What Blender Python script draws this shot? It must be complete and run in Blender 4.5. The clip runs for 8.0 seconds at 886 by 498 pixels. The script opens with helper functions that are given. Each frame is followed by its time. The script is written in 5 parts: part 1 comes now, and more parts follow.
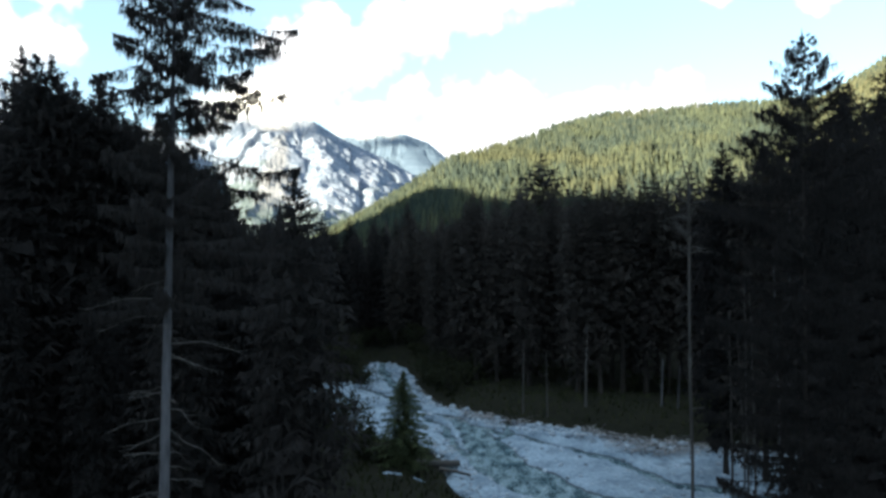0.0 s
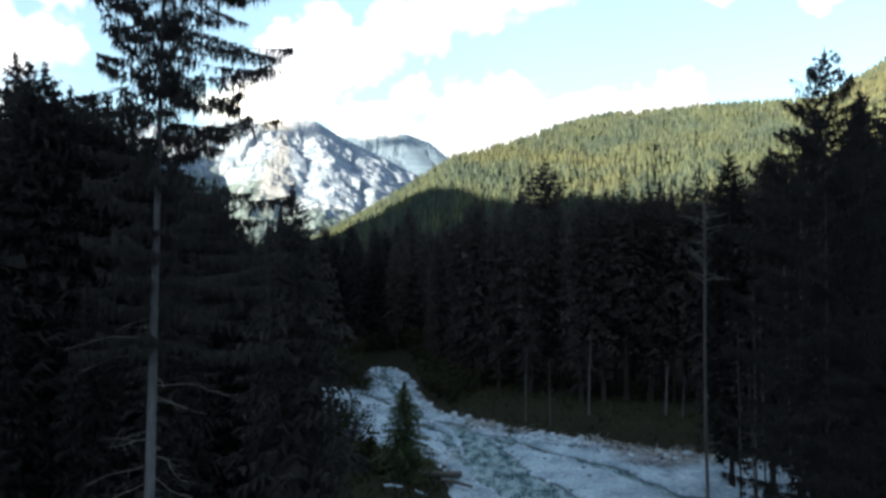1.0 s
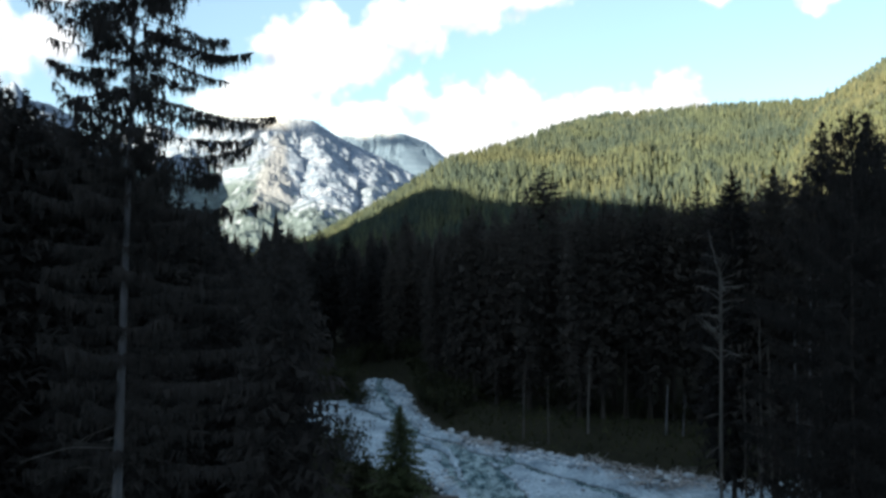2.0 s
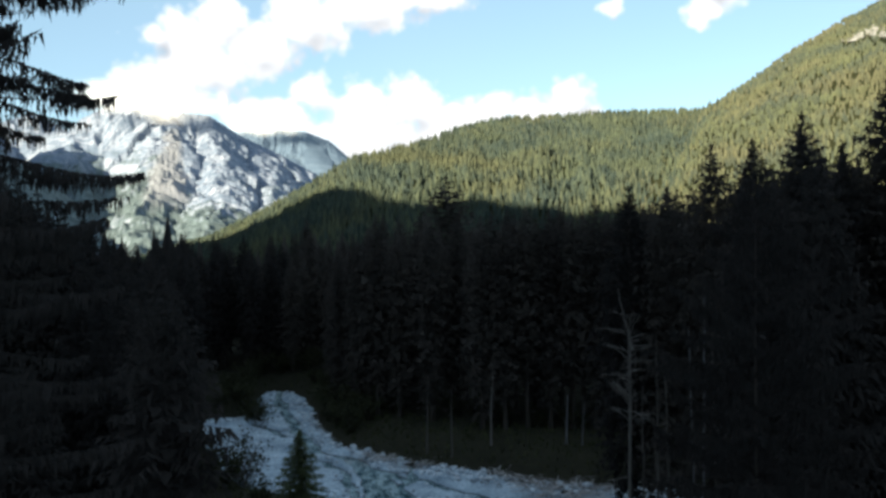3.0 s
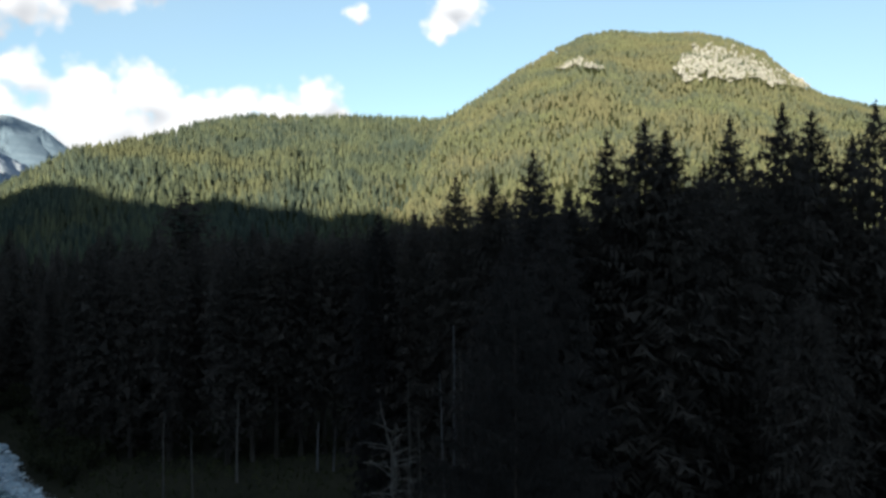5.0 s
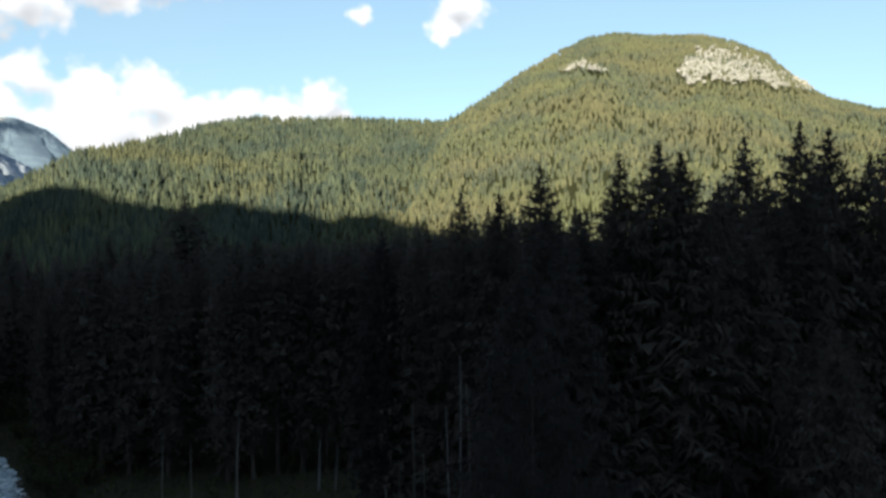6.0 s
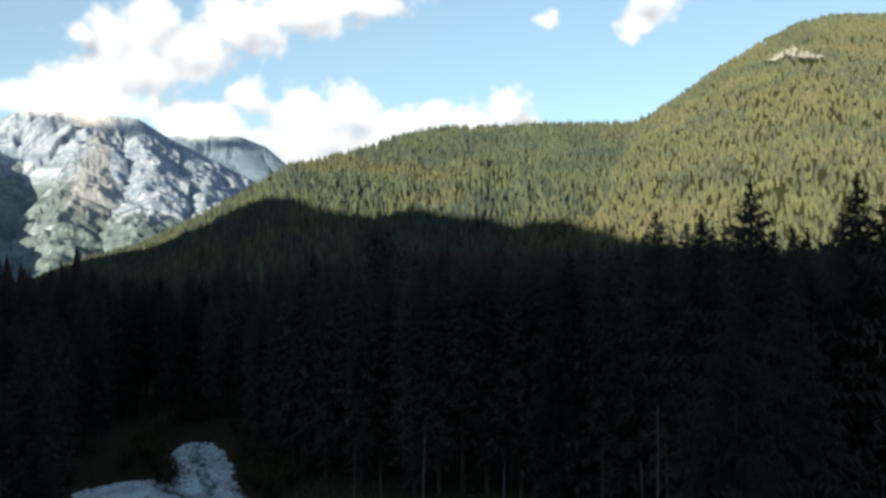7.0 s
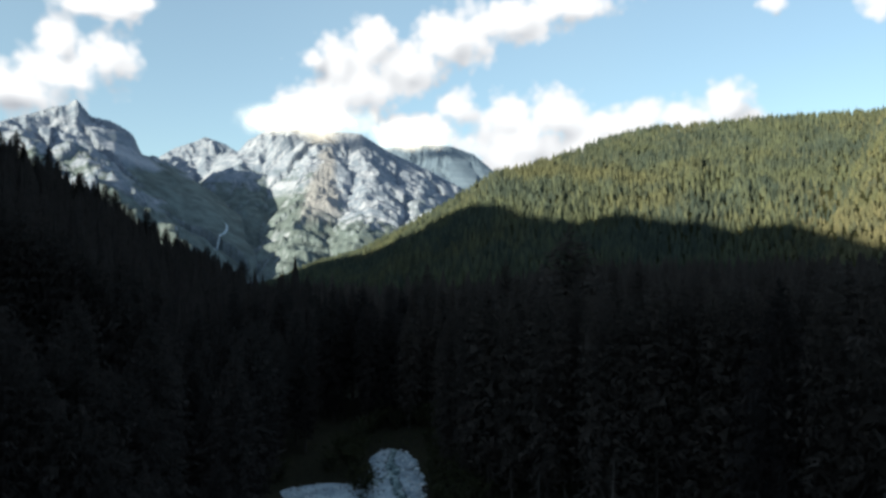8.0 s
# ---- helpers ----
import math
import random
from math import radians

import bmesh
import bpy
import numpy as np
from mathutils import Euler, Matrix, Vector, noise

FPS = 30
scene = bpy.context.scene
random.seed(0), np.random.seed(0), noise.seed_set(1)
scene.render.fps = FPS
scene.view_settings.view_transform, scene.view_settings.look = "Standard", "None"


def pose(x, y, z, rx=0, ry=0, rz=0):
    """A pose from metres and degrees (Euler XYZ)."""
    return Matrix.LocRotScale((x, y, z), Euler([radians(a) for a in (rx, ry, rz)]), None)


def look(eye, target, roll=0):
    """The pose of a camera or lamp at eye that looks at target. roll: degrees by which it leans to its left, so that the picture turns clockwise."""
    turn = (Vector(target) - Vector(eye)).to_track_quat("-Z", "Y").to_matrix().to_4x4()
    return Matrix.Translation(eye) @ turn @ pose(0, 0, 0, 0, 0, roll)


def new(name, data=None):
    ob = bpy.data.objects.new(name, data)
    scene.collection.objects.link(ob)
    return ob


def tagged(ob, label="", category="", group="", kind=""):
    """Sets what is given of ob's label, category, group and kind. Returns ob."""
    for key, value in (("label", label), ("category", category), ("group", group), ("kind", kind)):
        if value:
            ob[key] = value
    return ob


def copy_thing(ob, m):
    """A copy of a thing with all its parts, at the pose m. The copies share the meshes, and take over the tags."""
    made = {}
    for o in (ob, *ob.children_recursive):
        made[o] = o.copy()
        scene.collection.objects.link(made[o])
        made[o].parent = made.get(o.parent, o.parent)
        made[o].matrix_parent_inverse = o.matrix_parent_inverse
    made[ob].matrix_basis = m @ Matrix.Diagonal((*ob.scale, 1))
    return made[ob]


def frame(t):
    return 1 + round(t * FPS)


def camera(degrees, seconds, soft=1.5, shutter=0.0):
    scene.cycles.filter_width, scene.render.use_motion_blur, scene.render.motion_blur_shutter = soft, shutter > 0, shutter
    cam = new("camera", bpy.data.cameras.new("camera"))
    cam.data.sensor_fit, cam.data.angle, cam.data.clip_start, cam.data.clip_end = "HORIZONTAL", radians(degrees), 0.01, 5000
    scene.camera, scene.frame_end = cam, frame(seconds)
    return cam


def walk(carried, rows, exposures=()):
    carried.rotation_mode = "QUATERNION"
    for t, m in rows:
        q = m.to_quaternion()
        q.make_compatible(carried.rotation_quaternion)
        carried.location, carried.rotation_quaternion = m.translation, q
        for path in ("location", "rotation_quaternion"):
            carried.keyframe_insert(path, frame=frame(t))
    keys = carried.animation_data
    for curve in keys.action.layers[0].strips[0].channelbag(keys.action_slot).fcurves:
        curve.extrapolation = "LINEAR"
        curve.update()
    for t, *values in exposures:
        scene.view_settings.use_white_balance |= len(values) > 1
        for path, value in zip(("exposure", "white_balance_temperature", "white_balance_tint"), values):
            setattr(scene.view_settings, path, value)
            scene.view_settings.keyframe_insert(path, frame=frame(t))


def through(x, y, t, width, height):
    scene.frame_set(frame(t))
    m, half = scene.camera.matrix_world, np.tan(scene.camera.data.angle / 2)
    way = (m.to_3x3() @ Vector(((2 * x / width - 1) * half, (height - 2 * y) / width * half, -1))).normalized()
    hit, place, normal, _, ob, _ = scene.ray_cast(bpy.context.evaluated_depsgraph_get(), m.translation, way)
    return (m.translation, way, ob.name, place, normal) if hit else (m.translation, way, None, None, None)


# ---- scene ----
cam = camera(65.82, 8.0, soft=3.0)
PATH = [
    (0.0, 0.0, 0.0, 18.0, -0.01, -0.35, -0.92),
    (0.5, -0.03, 0.29, 18.25, 0.05, -0.37, -0.91),
    (1.0, -0.03, 0.78, 18.61, 0.11, -0.37, -0.83),
    (1.2, -0.03, 0.99, 18.80, 0.12, -0.38, -0.80),
    (2.3, 0.02, 2.26, 20.65, -0.55, -0.43, -0.68),
    (2.5, 0.04, 2.48, 20.88, -2.60, -0.44, -0.67),
    (3.0, 0.12, 3.01, 21.35, -8.20, -0.50, -0.67),
    (3.5, 0.20, 3.59, 21.88, -14.33, -0.57, -0.62),
    (4.0, 0.25, 3.89, 22.35, -22.61, -0.71, -0.64),
    (4.5, 0.31, 4.17, 22.82, -28.25, -0.80, -0.80),
    (4.7, 0.38, 4.33, 23.04, -28.80, -0.79, -0.80),
    (5.8, 0.90, 5.50, 24.27, -29.20, -0.60, -0.70),
    (6.0, 0.99, 5.74, 24.50, -28.81, -0.56, -0.68),
    (6.5, 1.31, 6.51, 25.09, -22.60, -0.32, -0.70),
    (7.0, 1.72, 7.46, 25.69, -13.33, 0.02, -0.60),
    (7.5, 2.55, 8.44, 26.27, -3.15, 0.35, -0.57),
    (8.0, 3.91, 9.68, 26.98, 3.79, 0.56, -0.48),
]
walk(cam, [(t, pose(x, y, z, 90, 0, yaw) @ pose(0, 0, 0, pitch, 0, 0) @ pose(0, 0, 0, 0, 0, roll)) for t, x, y, z, yaw, pitch, roll in PATH],
     exposures=[(0.0, 2.45), (1.2, 2.33), (2.5, 1.96), (3.5, 1.80), (4.5, 1.72), (6.0, 1.74), (7.0, 1.67), (8.0, 1.58)])

# ---------------------------------------------------------------- light
SUN_AZ, SUN_EL = -140.0, 15.0          # degrees, clockwise from the valley's axis (+y)
SDIR = np.array([math.sin(radians(SUN_AZ)), math.cos(radians(SUN_AZ))])
UDIR = np.array([-SDIR[1], SDIR[0]])

sun = new("sun", bpy.data.lights.new("sun", "SUN"))
sun.data.energy, sun.data.angle, sun.data.color = 5.0, radians(0.45), (1.0, 0.865, 0.62)
to_sun = Vector((SDIR[0] * math.cos(radians(SUN_EL)), SDIR[1] * math.cos(radians(SUN_EL)), math.sin(radians(SUN_EL))))
sun.matrix_world = look(to_sun * 100, (0, 0, 0))

# cumulus clouds: azimuth, elevation, half width, half height (degrees)
WEST_CLOUDS = [
    (-36.2, 11.9, 4.6, 1.7), (-32.9, 13.4, 3.7, 1.9), (-30.2, 14.8, 2.3, 1.9), (-33.0, 15.7, 1.4, 2.3), (-31.0, 18.5, 4.0, 1.0), (-27.9, 19.0, 1.6, 0.9),
    (-9.5, 17.2, 2.3, 2.1), (-12.4, 15.6, 2.4, 2.2), (-14.1, 15.8, 1.3, 1.4), (-10.6, 13.8, 4.8, 2.7), (-13.6, 12.3, 4.2, 1.6), (-6.7, 15.4, 4.0, 2.4),
    (-2.9, 17.5, 4.2, 2.3), (1.9, 18.9, 5.0, 1.9), (7.2, 19.9, 4.6, 1.7),
]
EAST_CLOUDS = [
    (-2.4, 12.2, 1.8, 1.7), (-5.8, 10.8, 3.3, 1.2), (1.8, 11.4, 2.3, 2.0), (5.7, 11.3, 2.9, 2.4), (3.2, 8.9, 7.2, 3.2), (9.8, 10.5, 2.1, 1.5),
    (12.7, 10.8, 2.3, 1.7), (15.7, 10.6, 2.6, 1.6), (19.0, 11.5, 1.9, 1.9), (20.2, 9.9, 1.6, 1.4), (11.8, 9.0, 7.6, 2.4),
    (22.3, 18.2, 1.15, 0.85), (30.4, 19.0, 2.3, 1.5), (29.4, 17.5, 1.5, 1.3), (28.9, 16.5, 1.1, 0.9),
]
CLOUDS = WEST_CLOUDS + EAST_CLOUDS


def make_sky():
    world = bpy.data.worlds.new("sky")
    scene.world = world
    world.use_nodes = True
    nt = world.node_tree
    nt.nodes.clear()
    N, L = nt.nodes.new, nt.links.new

    def math_node(op, a, b=None, c=None):
        n = N("ShaderNodeMath")
        n.operation = op
        for k, v in enumerate((a, b, c)):
            if v is None:
                continue
            if isinstance(v, (int, float)):
                n.inputs[k].default_value = v
            else:
                L(v, n.inputs[k])
        return n.outputs[0]

    out, bg = N("ShaderNodeOutputWorld"), N("ShaderNodeBackground")
    sky = N("ShaderNodeTexSky")
    sky.sky_type, sky.sun_disc = "NISHITA", False
    sky.sun_elevation, sky.sun_rotation = radians(SUN_EL), radians(SUN_AZ)
    sky.altitude, sky.air_density, sky.dust_density, sky.ozone_density = 900, 1.0, 0.7, 1.0
    tc, sep = N("ShaderNodeTexCoord"), N("ShaderNodeSeparateXYZ")
    L(tc.outputs["Generated"], sep.inputs[0])
    az = math_node("MULTIPLY", math_node("ARCTAN2", sep.outputs[0], sep.outputs[1]), 180 / math.pi)
    el = math_node("MULTIPLY", math_node("ARCSINE", sep.outputs[2]), 180 / math.pi)
    pos = N("ShaderNodeCombineXYZ")
    L(az, pos.inputs[0]), L(el, pos.inputs[1])

    def noise_at(scale, detail, rough, shift):
        add = N("ShaderNodeVectorMath")
        add.operation = "ADD"
        L(pos.outputs[0], add.inputs[0])
        add.inputs[1].default_value = shift
        n = N("ShaderNodeTexNoise")
        n.inputs["Scale"].default_value, n.inputs["Detail"].default_value, n.inputs["Roughness"].default_value = scale, detail, rough
        L(add.outputs[0], n.inputs["Vector"])
        return n.outputs[0]

    puff, puff_up, wide = noise_at(0.34, 6, 0.5, (3, 1, 0)), noise_at(0.34, 1.5, 0.4, (3.7, 0.0, 0)), noise_at(0.11, 4, 0.5, (9, 4, 2))
    puff_soft, thin = noise_at(0.34, 1.5, 0.4, (3, 1, 0)), noise_at(0.05, 1, 0.4, (2, 7, 5))
    def banks(where):
        field = None
        for a, e, ra, re in CLOUDS:
            sub, mul, ln = N("ShaderNodeVectorMath"), N("ShaderNodeVectorMath"), N("ShaderNodeVectorMath")
            sub.operation, mul.operation, ln.operation = "SUBTRACT", "MULTIPLY", "LENGTH"
            L(where, sub.inputs[0])
            sub.inputs[1].default_value = (a, e, 0)
            L(sub.outputs[0], mul.inputs[0])
            mul.inputs[1].default_value = (1 / ra, 1 / re, 0)
            L(mul.outputs[0], ln.inputs[0])
            v = math_node("SUBTRACT", 1.10, ln.outputs["Value"])
            field = v if field is None else math_node("SMOOTH_MAX", field, v, 0.30)
        return field

    lifted = N("ShaderNodeVectorMath")
    lifted.operation = "ADD"
    L(pos.outputs[0], lifted.inputs[0])
    lifted.inputs[1].default_value = (-0.5, 1.2, 0)
    field, above = banks(pos.outputs[0]), banks(lifted.outputs[0])
    shaded = math_node("SUBTRACT", above, field)
    # unseen noise clouds beside and above the named ones, added for neutral fill light
    aside = math_node("GREATER_THAN", math_node("ABSOLUTE", math_node("SUBTRACT", az, 4)), 74)
    beyond = math_node("MAXIMUM", aside, math_node("GREATER_THAN", el, 27))
    fill_clouds = math_node("SUBTRACT", math_node("MULTIPLY", math_node("SUBTRACT", wide, 0.54), 6), 0.0)
    fill_clouds = math_node("SUBTRACT", fill_clouds, math_node("MULTIPLY", math_node("SUBTRACT", 1.0, beyond), 4.0))
    field = math_node("MAXIMUM", field, fill_clouds)
    # cauliflower heads: rounded cells of two sizes bulge out of the banks
    heads = None
    for scale, weight in ((0.55, 0.55), (1.3, 0.40)):
        cell = N("ShaderNodeTexVoronoi")
        cell.feature = "SMOOTH_F1"
        L(pos.outputs[0], cell.inputs["Vector"])
        cell.inputs["Scale"].default_value, cell.inputs["Smoothness"].default_value = scale, 0.35
        v = math_node("MULTIPLY", math_node("SUBTRACT", 0.45, cell.outputs["Distance"]), weight)
        heads = v if heads is None else math_node("ADD", heads, v)
    dens = math_node("ADD", math_node("ADD", field, heads), math_node("MULTIPLY", math_node("SUBTRACT", puff, 0.5), 1.3))
    mask = N("ShaderNodeMapRange")
    mask.interpolation_type = "SMOOTHSTEP"
    L(dens, mask.inputs[0])
    mask.inputs[1].default_value, mask.inputs[2].default_value = -0.16, 0.50
    # a thin high veil between the clouds
    veil = N("ShaderNodeMapRange")
    L(thin, veil.inputs[0])
    veil.inputs[1].default_value, veil.inputs[2].default_value, veil.inputs[3].default_value, veil.inputs[4].default_value = 0.3, 0.7, 0.32, 0.44
    hazy = N("ShaderNodeMix")
    hazy.data_type = "RGBA"
    L(veil.outputs[0], hazy.inputs["Factor"])
    hazy.inputs["B"].default_value = (3.45, 4.85, 5.70, 1)
    # lit tops and grey bellies
    relief = math_node("MULTIPLY", math_node("SUBTRACT", puff_soft, puff_up), 1.0)
    shade = N("ShaderNodeMapRange")
    L(math_node("SUBTRACT", math_node("ADD", math_node("ADD", relief, 0.66), math_node("MULTIPLY", wide, 0.5)), math_node("MULTIPLY", math_node("MINIMUM", shaded, 0.5), 0.55)), shade.inputs[0])
    shade.inputs[1].default_value, shade.inputs[2].default_value = 0.38, 1.0
    tone = N("ShaderNodeMix")
    tone.data_type = "RGBA"
    L(shade.outputs[0], tone.inputs["Factor"])
    tone.inputs["A"].default_value, tone.inputs["B"].default_value = (3.3, 3.5, 3.8, 1), (6.8, 6.9, 7.0, 1)
    mix = N("ShaderNodeMix")
    mix.data_type = "RGBA"
    clear = N("ShaderNodeMix")
    clear.data_type, clear.blend_type = "RGBA", "MULTIPLY"
    clear.inputs["Factor"].default_value = 1.0
    L(sky.outputs[0], clear.inputs["A"])
    clear.inputs["B"].default_value = (1.12, 1.26, 1.23, 1)
    L(clear.outputs["Result"], hazy.inputs["A"]), L(mask.outputs[0], mix.inputs["Factor"]), L(hazy.outputs["Result"], mix.inputs["A"]), L(tone.outputs["Result"], mix.inputs["B"])
    L(mix.outputs["Result"], bg.inputs[0])
    bg.inputs[1].default_value = 0.051
    L(bg.outputs[0], out.inputs[0])


make_sky()


# ---------------------------------------------------------------- materials
def material(name, dark, light, scale=1.0, fine=8.0, rough=0.9, bump=0.3, spread=0.0, island=False, metal=0.0, coord="Object", spec=0.3, stretch=(1, 1, 1)):
    """Two-scale mottled surface; spread: random brightness per object or per island."""
    m = bpy.data.materials.new(name)
    m.use_nodes = True
    nt = m.node_tree
    N, L = nt.nodes.new, nt.links.new
    b = nt.nodes["Principled BSDF"]
    tc, mp = N("ShaderNodeTexCoord"), N("ShaderNodeMapping")
    L(tc.outputs[coord], mp.inputs[0])
    mp.inputs["Scale"].default_value = stretch
    n1, n2 = N("ShaderNodeTexNoise"), N("ShaderNodeTexNoise")
    for n, s in ((n1, scale), (n2, scale * fine)):
        L(mp.outputs[0], n.inputs["Vector"])
        n.inputs["Scale"].default_value, n.inputs["Detail"].default_value = s, 5
    avg = N("ShaderNodeMath")
    avg.operation = "MULTIPLY_ADD"
    L(n1.outputs[0], avg.inputs[0])
    avg.inputs[1].default_value = 0.55
    half = N("ShaderNodeMath")
    half.operation = "MULTIPLY"
    L(n2.outputs[0], half.inputs[0])
    half.inputs[1].default_value = 0.45
    L(half.outputs[0], avg.inputs[2])
    value = avg.outputs[0]
    if spread:
        r = N("ShaderNodeNewGeometry").outputs["Random Per Island"] if island else N("ShaderNodeObjectInfo").outputs["Random"]
        ad = N("ShaderNodeMath")
        ad.operation = "MULTIPLY_ADD"
        L(r, ad.inputs[0])
        ad.inputs[1].default_value = spread
        L(value, ad.inputs[2])
        sb = N("ShaderNodeMath")
        sb.operation = "SUBTRACT"
        L(ad.outputs[0], sb.inputs[0])
        sb.inputs[1].default_value = spread / 2
        value = sb.outputs[0]
    mr = N("ShaderNodeMapRange")
    L(value, mr.inputs[0])
    mr.inputs[1].default_value, mr.inputs[2].default_value = 0.3, 0.7
    mix = N("ShaderNodeMix")
    mix.data_type = "RGBA"
    L(mr.outputs[0], mix.inputs["Factor"])
    mix.inputs["A"].default_value, mix.inputs["B"].default_value = (*dark, 1), (*light, 1)
    L(mix.outputs["Result"], b.inputs["Base Color"])
    b.inputs["Roughness"].default_value, b.inputs["Metallic"].default_value = rough, metal
    b.inputs["Specular IOR Level"].default_value = spec
    if bump:
        bp = N("ShaderNodeBump")
        bp.inputs["Strength"].default_value = bump
        bp.inputs["Distance"].default_value = 0.05
        L(n2.outputs[0], bp.inputs["Height"])
        L(bp.outputs[0], b.inputs["Normal"])
    return m


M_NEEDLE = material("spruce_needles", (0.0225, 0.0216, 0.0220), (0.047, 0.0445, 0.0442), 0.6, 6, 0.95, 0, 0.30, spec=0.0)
# lighter copy of the spruce needles: haze and lifted shade put into the colour
M_HAZED_NEEDLE = material("hazed_spruce_needles", (0.042, 0.039, 0.037), (0.080, 0.074, 0.069), 0.06, 9, 0.95, 0, 0.30, spec=0.0)
M_YOUNG_NEEDLE = material("young_spruce_needles", (0.045, 0.060, 0.032), (0.095, 0.118, 0.060), 1.2, 6, 0.9, 0, 0.3, spec=0.1)
M_BARK = material("spruce_bark", (0.024, 0.021, 0.019), (0.066, 0.060, 0.055), 2.5, 5, 0.95, 0.6, 0.2, stretch=(1, 1, 0.25))
M_GREY_BARK = material("pale_grey_bark", (0.048, 0.050, 0.058), (0.135, 0.138, 0.152), 2.5, 5, 0.95, 0.6, 0.2, stretch=(1, 1, 0.25))
M_DEADWOOD = material("grey_dead_wood", (0.044, 0.042, 0.041), (0.120, 0.114, 0.108), 3, 5, 0.9, 0.5, 0.2, stretch=(1, 1, 0.2))
M_BLEACHED = material("bleached_wood", (0.10, 0.10, 0.105), (0.42, 0.42, 0.43), 2, 6, 0.9, 0.3, 0.6, True)
M_FLOOR = material("forest_floor", (0.011, 0.012, 0.009), (0.030, 0.030, 0.020), 0.05, 30, 1.0, 0.5, spec=0.1)
M_CANOPY = material("hillside_undergrowth", (0.012, 0.016, 0.009), (0.034, 0.036, 0.019), 0.012, 14, 1.0, 0, spec=0.0)
M_GRASS = material("bank_grass", (0.018, 0.024, 0.011), (0.050, 0.058, 0.026), 0.4, 6, 0.95, 0, 0.3, True, spec=0.1)
M_GRAVEL = material("limestone_gravel", (0.085, 0.135, 0.185), (0.46, 0.575, 0.68), 0.34, 9, 0.95, 0.9, spec=0.2)
M_STONE = material("limestone_cobbles", (0.15, 0.19, 0.23), (0.52, 0.60, 0.68), 0.5, 8, 0.9, 0.4, 0.5, True, spec=0.2)
M_LEAF = material("shrub_leaves", (0.016, 0.021, 0.011), (0.046, 0.050, 0.024), 1.5, 5, 0.8, 0, 0.3, True, spec=0.2)


def forest(name, cool, leafy, warm, warm_from, warm_to, spread):
    """Distant woods: spruce and lighter trees mixed by stands, a few of them tawny, each crown a little lighter or darker."""
    m = bpy.data.materials.new(name)
    m.use_nodes = True
    nt = m.node_tree
    N, L = nt.nodes.new, nt.links.new
    b = nt.nodes["Principled BSDF"]
    b.inputs["Roughness"].default_value, b.inputs["Specular IOR Level"].default_value = 0.95, 0.0
    geo = N("ShaderNodeNewGeometry")
    each = geo.outputs["Random Per Island"]

    def stands(scale, shift):
        mp, n = N("ShaderNodeMapping"), N("ShaderNodeTexNoise")
        L(geo.outputs["Position"], mp.inputs[0])
        mp.inputs["Location"].default_value = shift
        L(mp.outputs[0], n.inputs["Vector"])
        n.inputs["Scale"].default_value, n.inputs["Detail"].default_value = scale, 4
        return n.outputs[0]

    def weigh(a, k, c):
        n = N("ShaderNodeMath")
        n.operation = "MULTIPLY_ADD"
        L(a, n.inputs[0])
        n.inputs[1].default_value = k
        L(c, n.inputs[2])
        return n.outputs[0]

    def ramp(v, lo, hi, a=0.0, c=1.0):
        r = N("ShaderNodeMapRange")
        L(v, r.inputs[0])
        for k, x in zip((1, 2, 3, 4), (lo, hi, a, c)):
            r.inputs[k].default_value = x
        return r.outputs[0]

    def mix(f, a, c, blend="MIX"):
        x = N("ShaderNodeMix")
        x.data_type, x.blend_type = "RGBA", blend
        L(f, x.inputs["Factor"])
        for v, k in ((a, "A"), (c, "B")):
            if isinstance(v, tuple):
                x.inputs[k].default_value = (*v, 1)
            else:
                L(v, x.inputs[k])
        return x.outputs["Result"]

    col = mix(ramp(weigh(each, 0.22, stands(0.011, (5, 0, 0))), 0.47, 0.75), cool, leafy)
    col = mix(ramp(weigh(each, 0.16, stands(0.008, (0, 90, 30))), warm_from, warm_to), col, warm)
    tone = N("ShaderNodeCombineColor")
    light = ramp(weigh(each, 0.5, stands(0.06, (0, 0, 40))), 0.40, 1.10, 0.95 - spread, 0.95 + spread)
    for k in range(3):
        L(light, tone.inputs[k])
    both = N("ShaderNodeMix")
    both.data_type, both.blend_type = "RGBA", "MULTIPLY"
    both.inputs["Factor"].default_value = 1.0
    L(col, both.inputs["A"]), L(tone.outputs[0], both.inputs["B"])
    L(both.outputs["Result"], b.inputs["Base Color"])
    return m


M_FAR_FOREST = forest("far_conifers", (0.036, 0.051, 0.046), (0.054, 0.067, 0.045), (0.062, 0.069, 0.042), 0.58, 0.80, 0.25)
M_MIXED_FOREST = forest("olive_mixed_wood", (0.048, 0.060, 0.048), (0.070, 0.081, 0.047), (0.079, 0.081, 0.050), 0.50, 0.72, 0.15)


def thin_leaved(m, through=0.42):
    """Needles and leaves let part of the light through."""
    nt = m.node_tree
    N, L = nt.nodes.new, nt.links.new
    b, out = nt.nodes["Principled BSDF"], nt.nodes["Material Output"]
    thin, mix = N("ShaderNodeBsdfTranslucent"), N("ShaderNodeMixShader")
    L(b.inputs["Base Color"].links[0].from_socket, thin.inputs["Color"])
    mix.inputs[0].default_value = through
    L(b.outputs[0], mix.inputs[1]), L(thin.outputs[0], mix.inputs[2]), L(mix.outputs[0], out.inputs["Surface"])


for m in (M_NEEDLE, M_HAZED_NEEDLE, M_YOUNG_NEEDLE, M_LEAF):
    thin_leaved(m)


